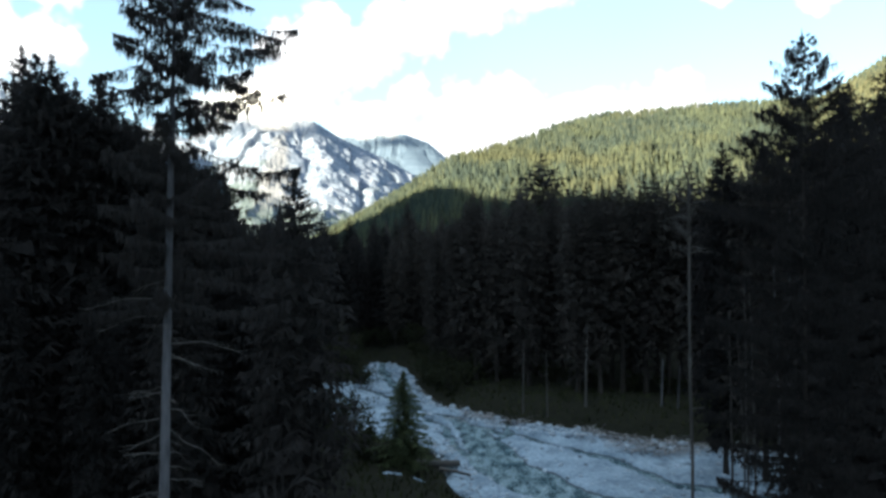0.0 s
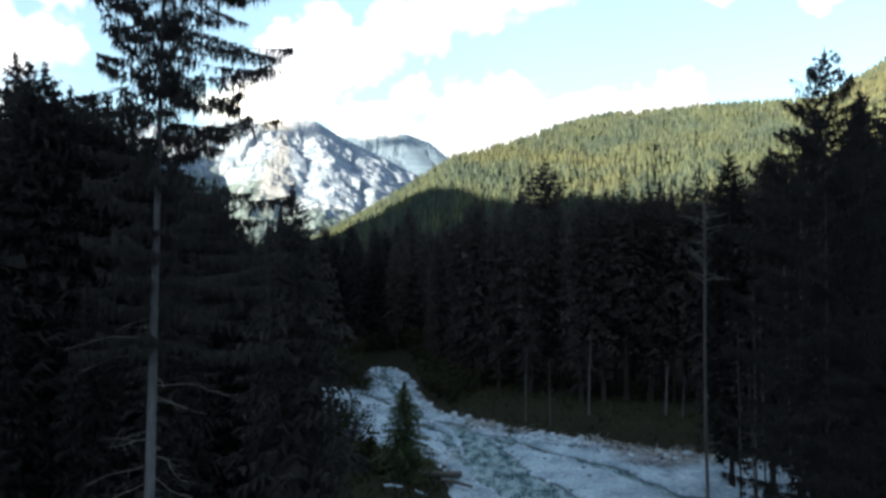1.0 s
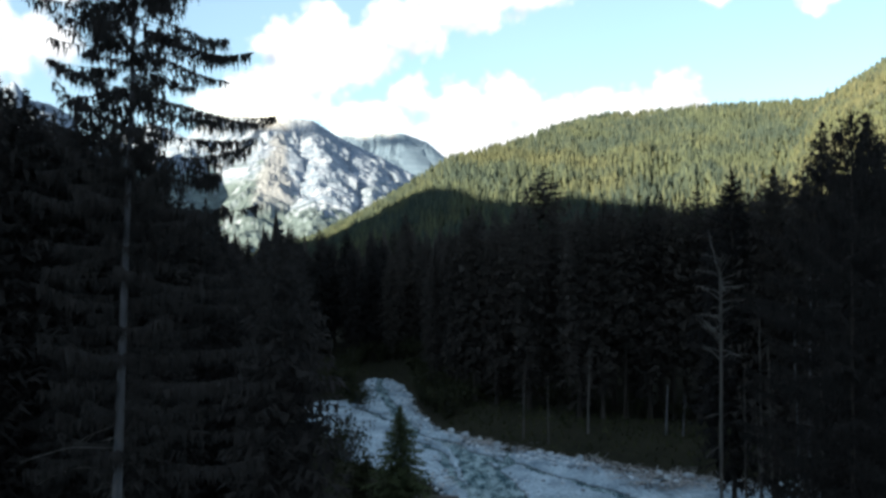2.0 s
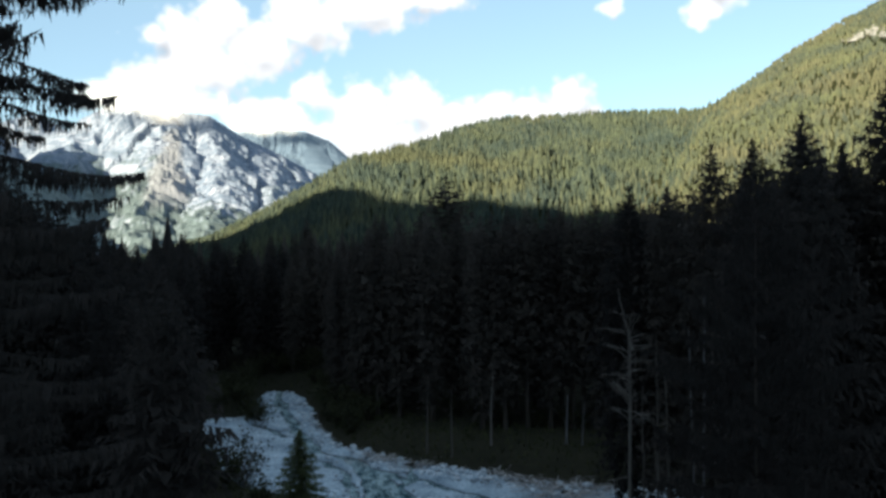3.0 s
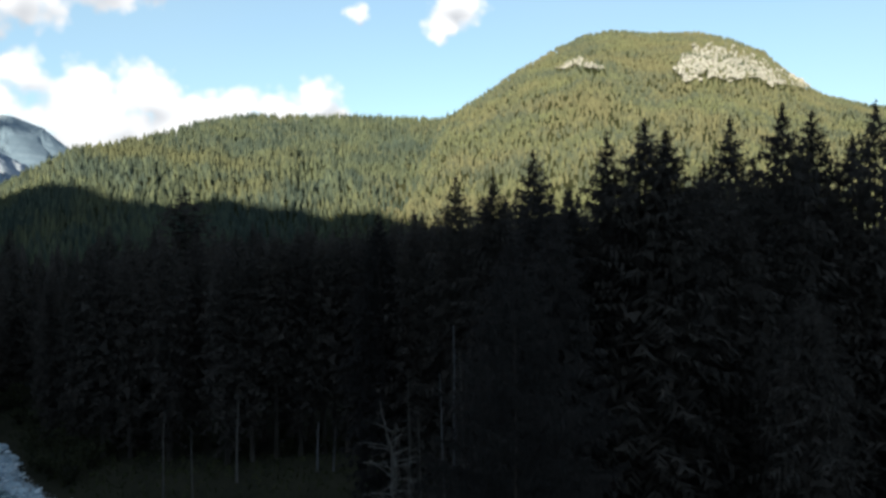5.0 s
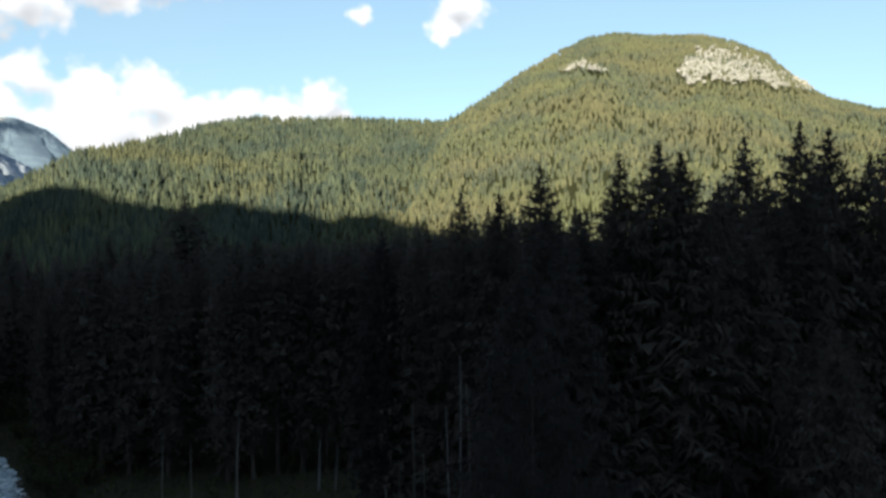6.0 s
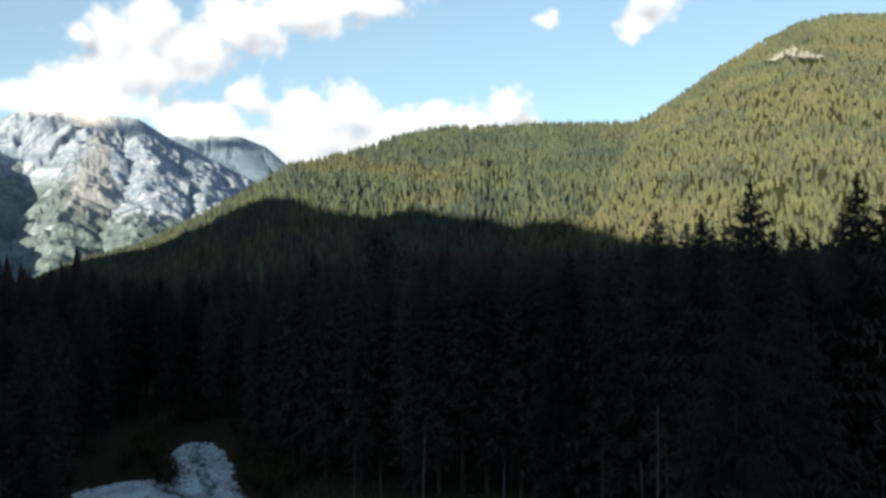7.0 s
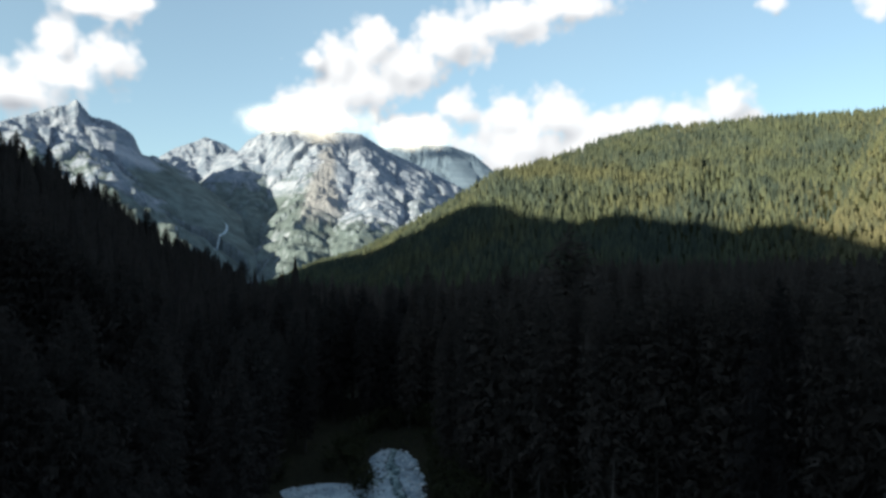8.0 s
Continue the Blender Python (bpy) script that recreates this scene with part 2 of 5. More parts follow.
def wet_margin(m):
    """Gravel is dark where the stream keeps it wet, up to a hand above the water."""
    nt = m.node_tree
    N, L = nt.nodes.new, nt.links.new
    b = nt.nodes["Principled BSDF"]
    dry = b.inputs["Base Color"].links[0].from_socket
    geo, sep, n, add, band, mix = N("ShaderNodeNewGeometry"), N("ShaderNodeSeparateXYZ"), N("ShaderNodeTexNoise"), N("ShaderNodeMath"), N("ShaderNodeMapRange"), N("ShaderNodeMix")
    L(geo.outputs["Position"], sep.inputs[0]), L(geo.outputs["Position"], n.inputs["Vector"])
    n.inputs["Scale"].default_value, n.inputs["Detail"].default_value = 1.4, 4
    add.operation = "MULTIPLY_ADD"
    L(n.outputs[0], add.inputs[0])
    add.inputs[1].default_value = -0.14
    L(sep.outputs[2], add.inputs[2])
    L(add.outputs[0], band.inputs[0])
    band.inputs[1].default_value, band.inputs[2].default_value, band.inputs[3].default_value, band.inputs[4].default_value = -0.05, 0.06, 0.22, 1.0
    mix.data_type, mix.blend_type = "RGBA", "MULTIPLY"
    mix.inputs["Factor"].default_value = 1.0
    L(dry, mix.inputs["A"]), L(band.outputs[0], mix.inputs["B"])
    L(mix.outputs["Result"], b.inputs["Base Color"])


wet_margin(M_GRAVEL)


def make_water_material():
    m = material("stream_water", (0.030, 0.080, 0.100), (0.36, 0.48, 0.53), 1.1, 6, 0.12, 0.0, spec=0.5, stretch=(1, 0.5, 1))
    nt = m.node_tree
    b = nt.nodes["Principled BSDF"]
    span = [q for q in nt.nodes if q.bl_idname == "ShaderNodeMapRange"][0]      # riffles stand out from the pools
    span.inputs[1].default_value, span.inputs[2].default_value = 0.43, 0.60
    tc, n, bp = nt.nodes.new("ShaderNodeTexCoord"), nt.nodes.new("ShaderNodeTexNoise"), nt.nodes.new("ShaderNodeBump")
    nt.links.new(tc.outputs["Object"], n.inputs["Vector"])
    n.inputs["Scale"].default_value, n.inputs["Detail"].default_value = 3.0, 5
    bp.inputs["Strength"].default_value, bp.inputs["Distance"].default_value = 0.8, 0.12
    nt.links.new(n.outputs[0], bp.inputs["Height"]), nt.links.new(bp.outputs[0], b.inputs["Normal"])
    return m


M_WATER = make_water_material()


def make_rock(name, pale, dark, green, loose=(0.175, 0.187, 0.210), grain=1.0, worn=None):
    """Limestone with pale and dark strata and gullies; meadow and dwarf pine where it is not bare. worn: bare all over by this much."""
    m = bpy.data.materials.new(name)
    m.use_nodes = True
    nt = m.node_tree
    N, L = nt.nodes.new, nt.links.new
    b = nt.nodes["Principled BSDF"]
    b.inputs["Roughness"].default_value, b.inputs["Specular IOR Level"].default_value = 0.95, 0.1
    geo, tc = N("ShaderNodeNewGeometry"), N("ShaderNodeTexCoord")

    def noise_of(at, stretch, detail=6, rough=0.6):
        mp, n = N("ShaderNodeMapping"), N("ShaderNodeTexNoise")
        L(at, mp.inputs[0])
        mp.inputs["Scale"].default_value = stretch
        L(mp.outputs[0], n.inputs["Vector"])
        n.inputs["Scale"].default_value, n.inputs["Detail"].default_value, n.inputs["Roughness"].default_value = grain, detail, rough
        return n.outputs[0]

    def ramp(v, a, c):
        r = N("ShaderNodeMapRange")
        L(v, r.inputs[0])
        r.inputs[1].default_value, r.inputs[2].default_value = a, c
        return r.outputs[0]

    def mix(f, a, c):
        x = N("ShaderNodeMix")
        x.data_type = "RGBA"
        L(f, x.inputs["Factor"])
        for v, k in ((a, "A"), (c, "B")):
            if isinstance(v, tuple):
                x.inputs[k].default_value = (*v, 1)
            else:
                L(v, x.inputs[k])
        return x.outputs["Result"]

    def total(a, k, c):
        n = N("ShaderNodeMath")
        n.operation = "MULTIPLY_ADD"
        L(a, n.inputs[0])
        n.inputs[1].default_value = k
        if isinstance(c, (int, float)):
            n.inputs[2].default_value = c
        else:
            L(c, n.inputs[2])
        return n.outputs[0]

    place = geo.outputs["Position"]
    mottle = noise_of(place, (1 / 16, 1 / 16, 1 / 16), 7, 0.68)
    chute = mottle if worn is not None else noise_of(tc.outputs["UV"], (1 / 11, 1 / 80, 1), 6, 0.66)
    grit = total(chute, 0.66, total(mottle, 0.34, 0.0))
    rock = mix(ramp(grit, 0.46, 0.575), dark, pale)
    veg = mix(ramp(noise_of(place, (1 / 40, 1 / 40, 1 / 60)), 0.35, 0.65), tuple(c * 0.75 for c in green), tuple(c * 1.5 for c in green))
    if worn is None:
        cover, fan = N("ShaderNodeAttribute"), N("ShaderNodeAttribute")
        cover.attribute_name, fan.attribute_name = "bare", "loose"
        base = mix(ramp(total(grit, 2.2, cover.outputs["Fac"]), 1.38, 1.92), veg, rock)
        base = mix(ramp(total(mottle, 1.2, fan.outputs["Fac"]), 0.75, 1.7), base, loose)
    else:
        base = mix(ramp(total(mottle, 1.0, worn), 0.40, 0.52), veg, rock)
    L(base, b.inputs["Base Color"])
    bp = N("ShaderNodeBump")
    bp.inputs["Strength"].default_value, bp.inputs["Distance"].default_value = 0.6, 8.0
    L(grit, bp.inputs["Height"]), L(bp.outputs[0], b.inputs["Normal"])
    return m


# blue of the distance haze is mixed into the rock and meadow colours
M_HAZED_ROCK = make_rock("hazed_limestone", (0.228, 0.263, 0.328), (0.108, 0.145, 0.205), (0.066, 0.090, 0.098))
# farther off, so more haze: rock and green alike coloured blue with it
M_ROCK_FAR = make_rock("blue_haze_limestone", (0.094, 0.136, 0.190), (0.074, 0.112, 0.163), (0.066, 0.100, 0.142))
M_CLIFF = make_rock("pale_cliff", (0.36, 0.365, 0.36), (0.16, 0.16, 0.14), (0.04, 0.045, 0.02), grain=3.0, worn=0.05)


# ---------------------------------------------------------------- mesh helpers
def np_mesh(name, verts, faces, mat, smooth=False):
    """A mesh from numpy arrays; faces all have the same number of corners."""
    verts, faces = np.asarray(verts, np.float32), np.asarray(faces, np.int32)
    me = bpy.data.meshes.new(name)
    me.vertices.add(len(verts))
    me.vertices.foreach_set("co", verts.ravel())
    me.loops.add(faces.size)
    me.loops.foreach_set("vertex_index", faces.ravel())
    me.polygons.add(len(faces))
    me.polygons.foreach_set("loop_start", np.arange(len(faces), dtype=np.int32) * faces.shape[1])
    me.polygons.foreach_set("use_smooth", np.full(len(faces), smooth))
    me.materials.append(mat)
    me.update(calc_edges=True)
    me.validate()
    return me


def child(name, me, parent, label=""):
    ob = new(name, me)
    ob.parent = parent
    return tagged(ob, label) if label else ob


def grid_faces(rows, cols):
    i = np.arange(rows * cols).reshape(rows, cols)
    return np.stack([i[:-1, :-1], i[:-1, 1:], i[1:, 1:], i[1:, :-1]], -1).reshape(-1, 4)


def lattice(x, y, seed):
    """Smooth value noise in -1 .. 1."""
    xi, yi = np.floor(x).astype(np.int64), np.floor(y).astype(np.int64)
    fx, fy = x - xi, y - yi
    fx, fy = fx * fx * (3 - 2 * fx), fy * fy * (3 - 2 * fy)

    def h(a, b):
        n = (a * 374761393 + b * 668265263 + seed * 974634777) & 0x7FFFFFFF
        n = ((n ^ (n >> 13)) * 1274126177) & 0x7FFFFFFF
        return ((n ^ (n >> 16)) & 0xFFFF) / 32767.5 - 1
    return (h(xi, yi) * (1 - fx) + h(xi + 1, yi) * fx) * (1 - fy) + (h(xi, yi + 1) * (1 - fx) + h(xi + 1, yi + 1) * fx) * fy


def fbm(x, y, seed, octaves=5, ridged=False):
    total, amp = 0, 1.0
    for k in range(octaves):
        n = lattice(x * 2**k + 17.3 * k, y * 2**k - 9.1 * k, seed + k)
        total = total + amp * ((1 - 2 * np.abs(n)) if ridged else n)
        amp *= 0.5
    return total / 2


def smooth(a, b, v):
    t = np.clip((v - a) / (b - a), 0, 1)
    return t * t * (3 - 2 * t)


# ---------------------------------------------------------------- the lie of the land
EYE = 25.0
RIVER = np.array([(-8.6, 104.4), (-9.8, 105.8), (-11.2, 103.6), (-11.6, 98), (-10.4, 91.5), (-12.6, 89.8), (-18.6, 89.6), (-19.6, 86), (-17.2, 81.5), (-13.4, 76.5), (-11, 69), (-8.3, 64), (-1, 59.6), (-0.2, 56), (0.2, 52.5), (0.7, 50), (1.8, 47.4), (6, 42.5), (24, 36), (50, 33), (90, 30),
                  (90, 50), (60, 53.5), (36, 56.5), (22, 59), (14, 63.3), (6.3, 68.8), (0.3, 75), (-3.2, 84), (-4.3, 93), (-5.6, 98.5), (-7.2, 102.5)], float)


def river_distance(x, y):
    """Metres to the edge of the gravel bed; negative inside."""
    x, y = np.asarray(x, float), np.asarray(y, float)
    best, inside = np.full(x.shape, 1e9), np.zeros(x.shape, bool)
    for (ax, ay), (bx, by) in zip(RIVER, np.roll(RIVER, -1, 0)):
        ex, ey = bx - ax, by - ay
        t = np.clip(((x - ax) * ex + (y - ay) * ey) / (ex * ex + ey * ey), 0, 1)
        best = np.minimum(best, np.hypot(x - ax - t * ex, y - ay - t * ey))
        cross = (ay > y) != (by > y)
        xc = ax + (y - ay) * ex / (ey if ey else 1e-9)
        inside ^= cross & (x < xc)
    return np.where(inside, -best, best)


A_AZ = [-24, -17, -13.8, -10.6, -6.8, -3, 0.8, 4.1, 6.9, 10, 13.1, 16.5, 19.4, 23.3, 26.9, 29.2, 40, 60]
A_EL = [-4, -1.8, -0.4, 0.4, 2.3, 4.4, 6.8, 7.5, 8.3, 9.3, 9.9, 9.95, 10.05, 10, 9.85, 9.8, 9, 7]
B_AZ = [16, 22, 24, 26.5, 29.2, 32, 35.3, 38.6, 40.8, 43.1, 45.7, 49.5, 51.9, 54.2, 56.4, 58.2, 61.2, 75, 100, 130]
B_EL = [-4, 0, 2.4, 6, 9.85, 11.5, 13.6, 15.2, 16.05, 16.25, 15.8, 15.5, 14.7, 13.5, 11.2, 10, 8.9, 8, 9, 6]
S_AZ = [-120, -80, -50, -36.7, -34.6, -31.8, -29.3, -26.6, -23.5, -21, -19.6, -18.6, -17, -12]
S_EL = [14, 15, 12.6, 9.5, 8.1, 6.1, 4.8, 2.7, 0.9, -0.4, -1.4, -2.6, -4.5, -7]


def hill(az, r, azs, els, dist, foot, power, lift, low=0.0):
    """Height of a hill whose skyline has the given elevations as seen from the valley."""
    top = EYE + dist * np.tan(np.radians(np.interp(az, azs, els))) - lift
    s = (r - foot) / (dist - foot)
    up = low + (top - low) * np.clip(s, 0, 1) ** power
    back = top - (r - dist) * 0.35
    z = np.where(s <= 1, up, back)
    return np.where((s > 0) & (top > -60) & (az >= azs[0]) & (az <= azs[-1]), z, -400)


def land(x, y):
    """Height of the ground."""
    x, y = np.asarray(x, float), np.asarray(y, float)
    az, r = np.degrees(np.arctan2(x, y)), np.hypot(x, y)
    d = river_distance(x, y)
    z = 2.2 + 1.0 * fbm(x / 40, y / 40, 3, 4) + 0.25 * fbm(x / 4, y / 4, 8, 3)
    z = z + 2.2 * smooth(5, 30, d) * smooth(-10, 30, x) - 0.046 * np.clip(r - 150, 0, 1700) * smooth(14, -4, az)
    z = np.where(d < 5, z * smooth(-0.5, 5, d) + 0.25 * (1 - smooth(-0.5, 5, d)), z) - 1.1 * smooth(1.0, -1.5, d)
    rough = fbm(x / 160, y / 160, 21, 4)
    ra = np.interp(az, [-24, -10, -1, 12, 60], [1500, 1330, 1010, 1250, 1300])
    fa = np.interp(az, [-24, 0, 10, 60], [520, 560, 600, 600])
    rb = np.interp(az, [16, 22, 29.2, 40, 62, 130], [800, 900, 1100, 1500, 1700, 1500])
    rs = np.interp(az, [-120, -50, -36, -17, -12], [500, 420, 420, 600, 650])
    a = hill(az, r, A_AZ, A_EL, ra, fa, 1.1, 3, np.interp(az, [-15, -2], [-55, 0]))
    b = hill(az, r, B_AZ, B_EL, rb, 470, 1.0, 3)
    s = hill(az, r, S_AZ, S_EL, rs, 90 + 0 * az, 1.2, 14)
    ribs = fbm(az / 3.1 + 0.5 * rough, r / 900, 23, 3, True)      # gullies that run down the slopes
    bump = (16 * rough + 13 * ribs) * smooth(300, 700, r)
    fade_a, fade_b = 1 - smooth(ra * 0.75, ra, r), 1 - smooth(rb * 0.75, rb, r)
    return np.maximum.reduce([z, a + bump * fade_a, b + bump * fade_b, s + 0.4 * bump * (1 - smooth(rs * 0.7, rs, r))])


def seen_from_valley(az, el, lift=8.0):
    """The first place up the slope that stands at this elevation in this direction."""
    r = np.linspace(200, 2400, 900)
    x, y = r * math.sin(radians(az)), r * math.cos(radians(az))
    z = land(x, y) + lift
    hit = np.nonzero((z - EYE) / r >= math.tan(radians(el)))[0]
    k = hit[0] if len(hit) else int(np.argmax((z - EYE) / r))
    return x[k], y[k], EYE + r[k] * math.tan(radians(el))


def make_ground():
    azs = np.radians(np.r_[np.arange(-60, 72, 0.5), np.arange(72, 300, 3.0)])
    rs = np.r_[0.5, np.geomspace(3, 4900, 215)]
    r, a = np.meshgrid(rs, azs, indexing="ij")
    x, y = r * np.sin(a), r * np.cos(a)
    z = land(x, y)
    v = np.stack([x, y, z], -1)
    v = np.concatenate([v, v[:, :1]], 1)          # close the ring
    rows, cols = v.shape[:2]
    faces = grid_faces(rows, cols)[:, ::-1]
    ob = new("ground", np_mesh("ground", v.reshape(-1, 3), faces, M_FLOOR, True))
    ob.data.materials.append(M_CANOPY)
    far = (np.hypot(v[..., 0], v[..., 1]).ravel()[faces].mean(1) > 470) & (v[..., 2].ravel()[faces].mean(1) > 6)
    ob.data.polygons.foreach_set("material_index", far.astype(np.int32))
    return tagged(ob, "dark forest floor rising into wooded valley slopes", "ground", kind="structure")


make_ground()

# high ridge behind the viewer, over which the low sun shines: its crest throws the shade line on the slopes
SHADE_AZ = [-11.2, -7.5, -4.6, -3.2, -1.8, 0.1, 2.0, 3.8, 5.9, 8.1, 9.2, 11.0, 12.7, 14.9, 16.9, 18.2, 19.1, 19.9, 20.9, 22.0, 23.4, 24.7, 26.0, 28.7, 31.7]
SHADE_EL = [0.1, 1.45, 2.8, 3.5, 4.1, 4.45, 4.1, 3.35, 2.85, 2.75, 3.35, 3.6, 3.2, 2.65, 2.7, 2.4, 2.0, 1.75, 2.35, 2.6, 2.4, 1.95, 1.55, 0.9, 0.1]
CREST = 1050.0


def make_sun_ridge():
    us, hs = [], []
    for a, e in zip(SHADE_AZ, SHADE_EL):
        x, y, z = seen_from_valley(a, e)
        p = np.array([x, y])
        us.append(p @ UDIR)
        hs.append(z + (CREST - p @ SDIR) * math.tan(radians(SUN_EL)))
    order = np.argsort(us)
    us, hs = np.array(us)[order], np.array(hs)[order]
    u = np.arange(-3600, 3600, 7.5)
    h = np.interp(u, np.r_[us[0] - 900, us, us[-1] + 900], np.r_[hs[0] - 150, hs, hs[-1] - 60])
    h = np.convolve(np.pad(h, 1, "edge"), np.ones(3) / 3, "valid") + 2 * fbm(u / 25, u * 0 + 2, 5, 3)
    w = np.array([-760, -560, -380, -220, -90, 0, 90, 220, 420, 700, 1000.0])
    drop = 1 - (np.abs(w) / 1050) ** 0.8
    uu, ww = np.meshgrid(u, w, indexing="ij")
    z = h[:, None] * drop[None] + 30 * fbm(uu / 200, ww / 200, 12, 4) * (np.abs(ww) > 50)
    xy = uu[..., None] * UDIR + (CREST + ww)[..., None] * SDIR
    v = np.concatenate([xy, z[..., None]], -1)
    v[:, 0, 2], v[:, -1, 2] = -20, -20
    ob = new("mountain_ridge", np_mesh("mountain_ridge", v.reshape(-1, 3), grid_faces(*v.shape[:2]), M_FLOOR, True))
    tagged(ob, "high wooded ridge that shades the valley", "mountain", kind="structure")


make_sun_ridge()


def ridge_height(x, y, ridges, steep, reach):
    """Height of a massif of branching ridges; also how far along and how far below its ridge each place lies."""
    best, along, below, offset = np.full(x.shape, -1e9), np.zeros(x.shape), np.zeros(x.shape), 0.0
    for line in ridges:
        pts = [(r * math.sin(radians(a)), r * math.cos(radians(a)), EYE + r * math.tan(radians(e))) for a, r, e in line]
        for (ax, ay, az), (bx, by, bz) in zip(pts[:-1], pts[1:]):
            ex, ey = bx - ax, by - ay
            ln = math.hypot(ex, ey)
            t = np.clip(((x - ax) * ex + (y - ay) * ey) / (ln * ln), 0, 1)
            d = np.hypot(x - ax - t * ex, y - ay - t * ey)
            blunt = 20 if line is ridges[0] else 60
            soft = np.sqrt(d * d + blunt * blunt) - blunt
            z = az + t * (bz - az) - steep * soft / (1 + d / reach)
            win = z > best
            best = np.where(win, z, best)
            along, below = np.where(win, offset + t * ln, along), np.where(win, d, below)
            offset += ln
        offset += 3000
    return best, along, below


def make_mountain(name, label, mat, ridges, azs, els, a0, a1, r0, r1, seed, steep, reach, step, rows, relief=1.0, scree=None):
    """A massif from its ridges: gullies run down the fall lines, crags stand near the crests, and the skyline is brought to the given elevations."""
    na = int((a1 - a0) / step)
    az, r = np.meshgrid(np.linspace(a0, a1, na), np.linspace(r0, r1, rows), indexing="ij")
    x, y = r * np.sin(np.radians(az)), r * np.cos(np.radians(az))
    wx = x + 90 * fbm(x / 420, y / 420, seed, 2) + 9 * fbm(x / 90, y / 90, seed + 4, 2)
    wy = y + 90 * fbm(x / 420, y / 420, seed + 11, 2) + 9 * fbm(x / 90, y / 90, seed + 15, 2)
    z, u, d = ridge_height(wx, wy, ridges, steep, reach)
    rib = fbm(u / 170, d / 900, seed + 20, 3, True)
    gully = fbm(u / 46 + 0.25 * fbm(x / 150, y / 150, seed + 33, 3), d / 420, seed + 30, 4, True)
    crag = fbm(x / 58, y / 58, seed + 40, 5, True)
    low = smooth(20, 260, d)
    z = z + relief * (46 * low * rib + 40 * smooth(0, 120, d) * gully + (3 + 25 * (1 - low)) * crag)
    tall = np.degrees(np.arctan2(z - EYE, r)).max(1)
    want = np.interp(az[:, 0], azs, els)
    k = np.tan(np.radians(want)) / np.tan(np.radians(np.maximum(tall, 1.5)))
    k = np.clip(k, 0.45, 1.8)
    near, far = (np.convolve(np.pad(k, w // 2, "edge"), np.ones(w) / w, "valid")[:, None] for w in (int(0.3 / step) | 1, int(3.0 / step) | 1))
    crest = smooth(0.80, 1.0, z / np.maximum(z.max(1), 50)[:, None])
    z = EYE + (z - EYE) * np.where(z > EYE, far + (near - far) * crest, 1.0)
    z = np.maximum(z, -160)
    me = np_mesh(name, np.stack([x, y, z], -1).reshape(-1, 3), grid_faces(na, rows)[:, ::-1], mat, True)
    uv = me.uv_layers.new(name="UVMap")
    index = np.empty(len(me.loops), dtype=np.int32)
    me.loops.foreach_get("vertex_index", index)
    uv.data.foreach_set("uv", np.stack([u, d], -1).reshape(-1, 2)[index].ravel())
    # where the limestone lies bare, and where loose scree covers it
    gz = np.hypot(np.gradient(z, axis=0) / (r * radians(step)), np.gradient(z, axis=1) / ((r1 - r0) / rows))
    bare = smooth(200, 480, z + 150 * fbm(x / 260, y / 260, seed + 70, 4) + 55 * gully) + 0.55 * smooth(0.75, 1.5, gz + 0.3 * gully) - 0.1
    east = smooth(-13.2, -11.0, az + 0.6 * fbm(x / 120, y / 120, seed + 71, 3)) * smooth(60, 190, z)
    loose = np.zeros_like(z)
    if scree:
        mid, top, foot, spread = scree
        fall = np.clip((top - z) / (top - foot), 0, 1)
        off = np.abs(az - mid + 0.5 * fall) - 0.28 - spread * fall
        loose = smooth(0.35, -0.45, off + 0.7 * fbm(x / 60, y / 60, seed + 80, 4)) * smooth(foot - 60, foot + 60, z) * smooth(top + 40, top - 30, z)
    for key, value in (("bare", np.clip(bare + 0.75 * east, 0, 1)), ("loose", loose)):
        me.attributes.new(key, "FLOAT", "POINT").data.foreach_set("value", value.astype(np.float32).ravel())
    tagged(new(name, me), label, "mountain", kind="structure")
    return az, r, np.stack([x, y, z], -1)


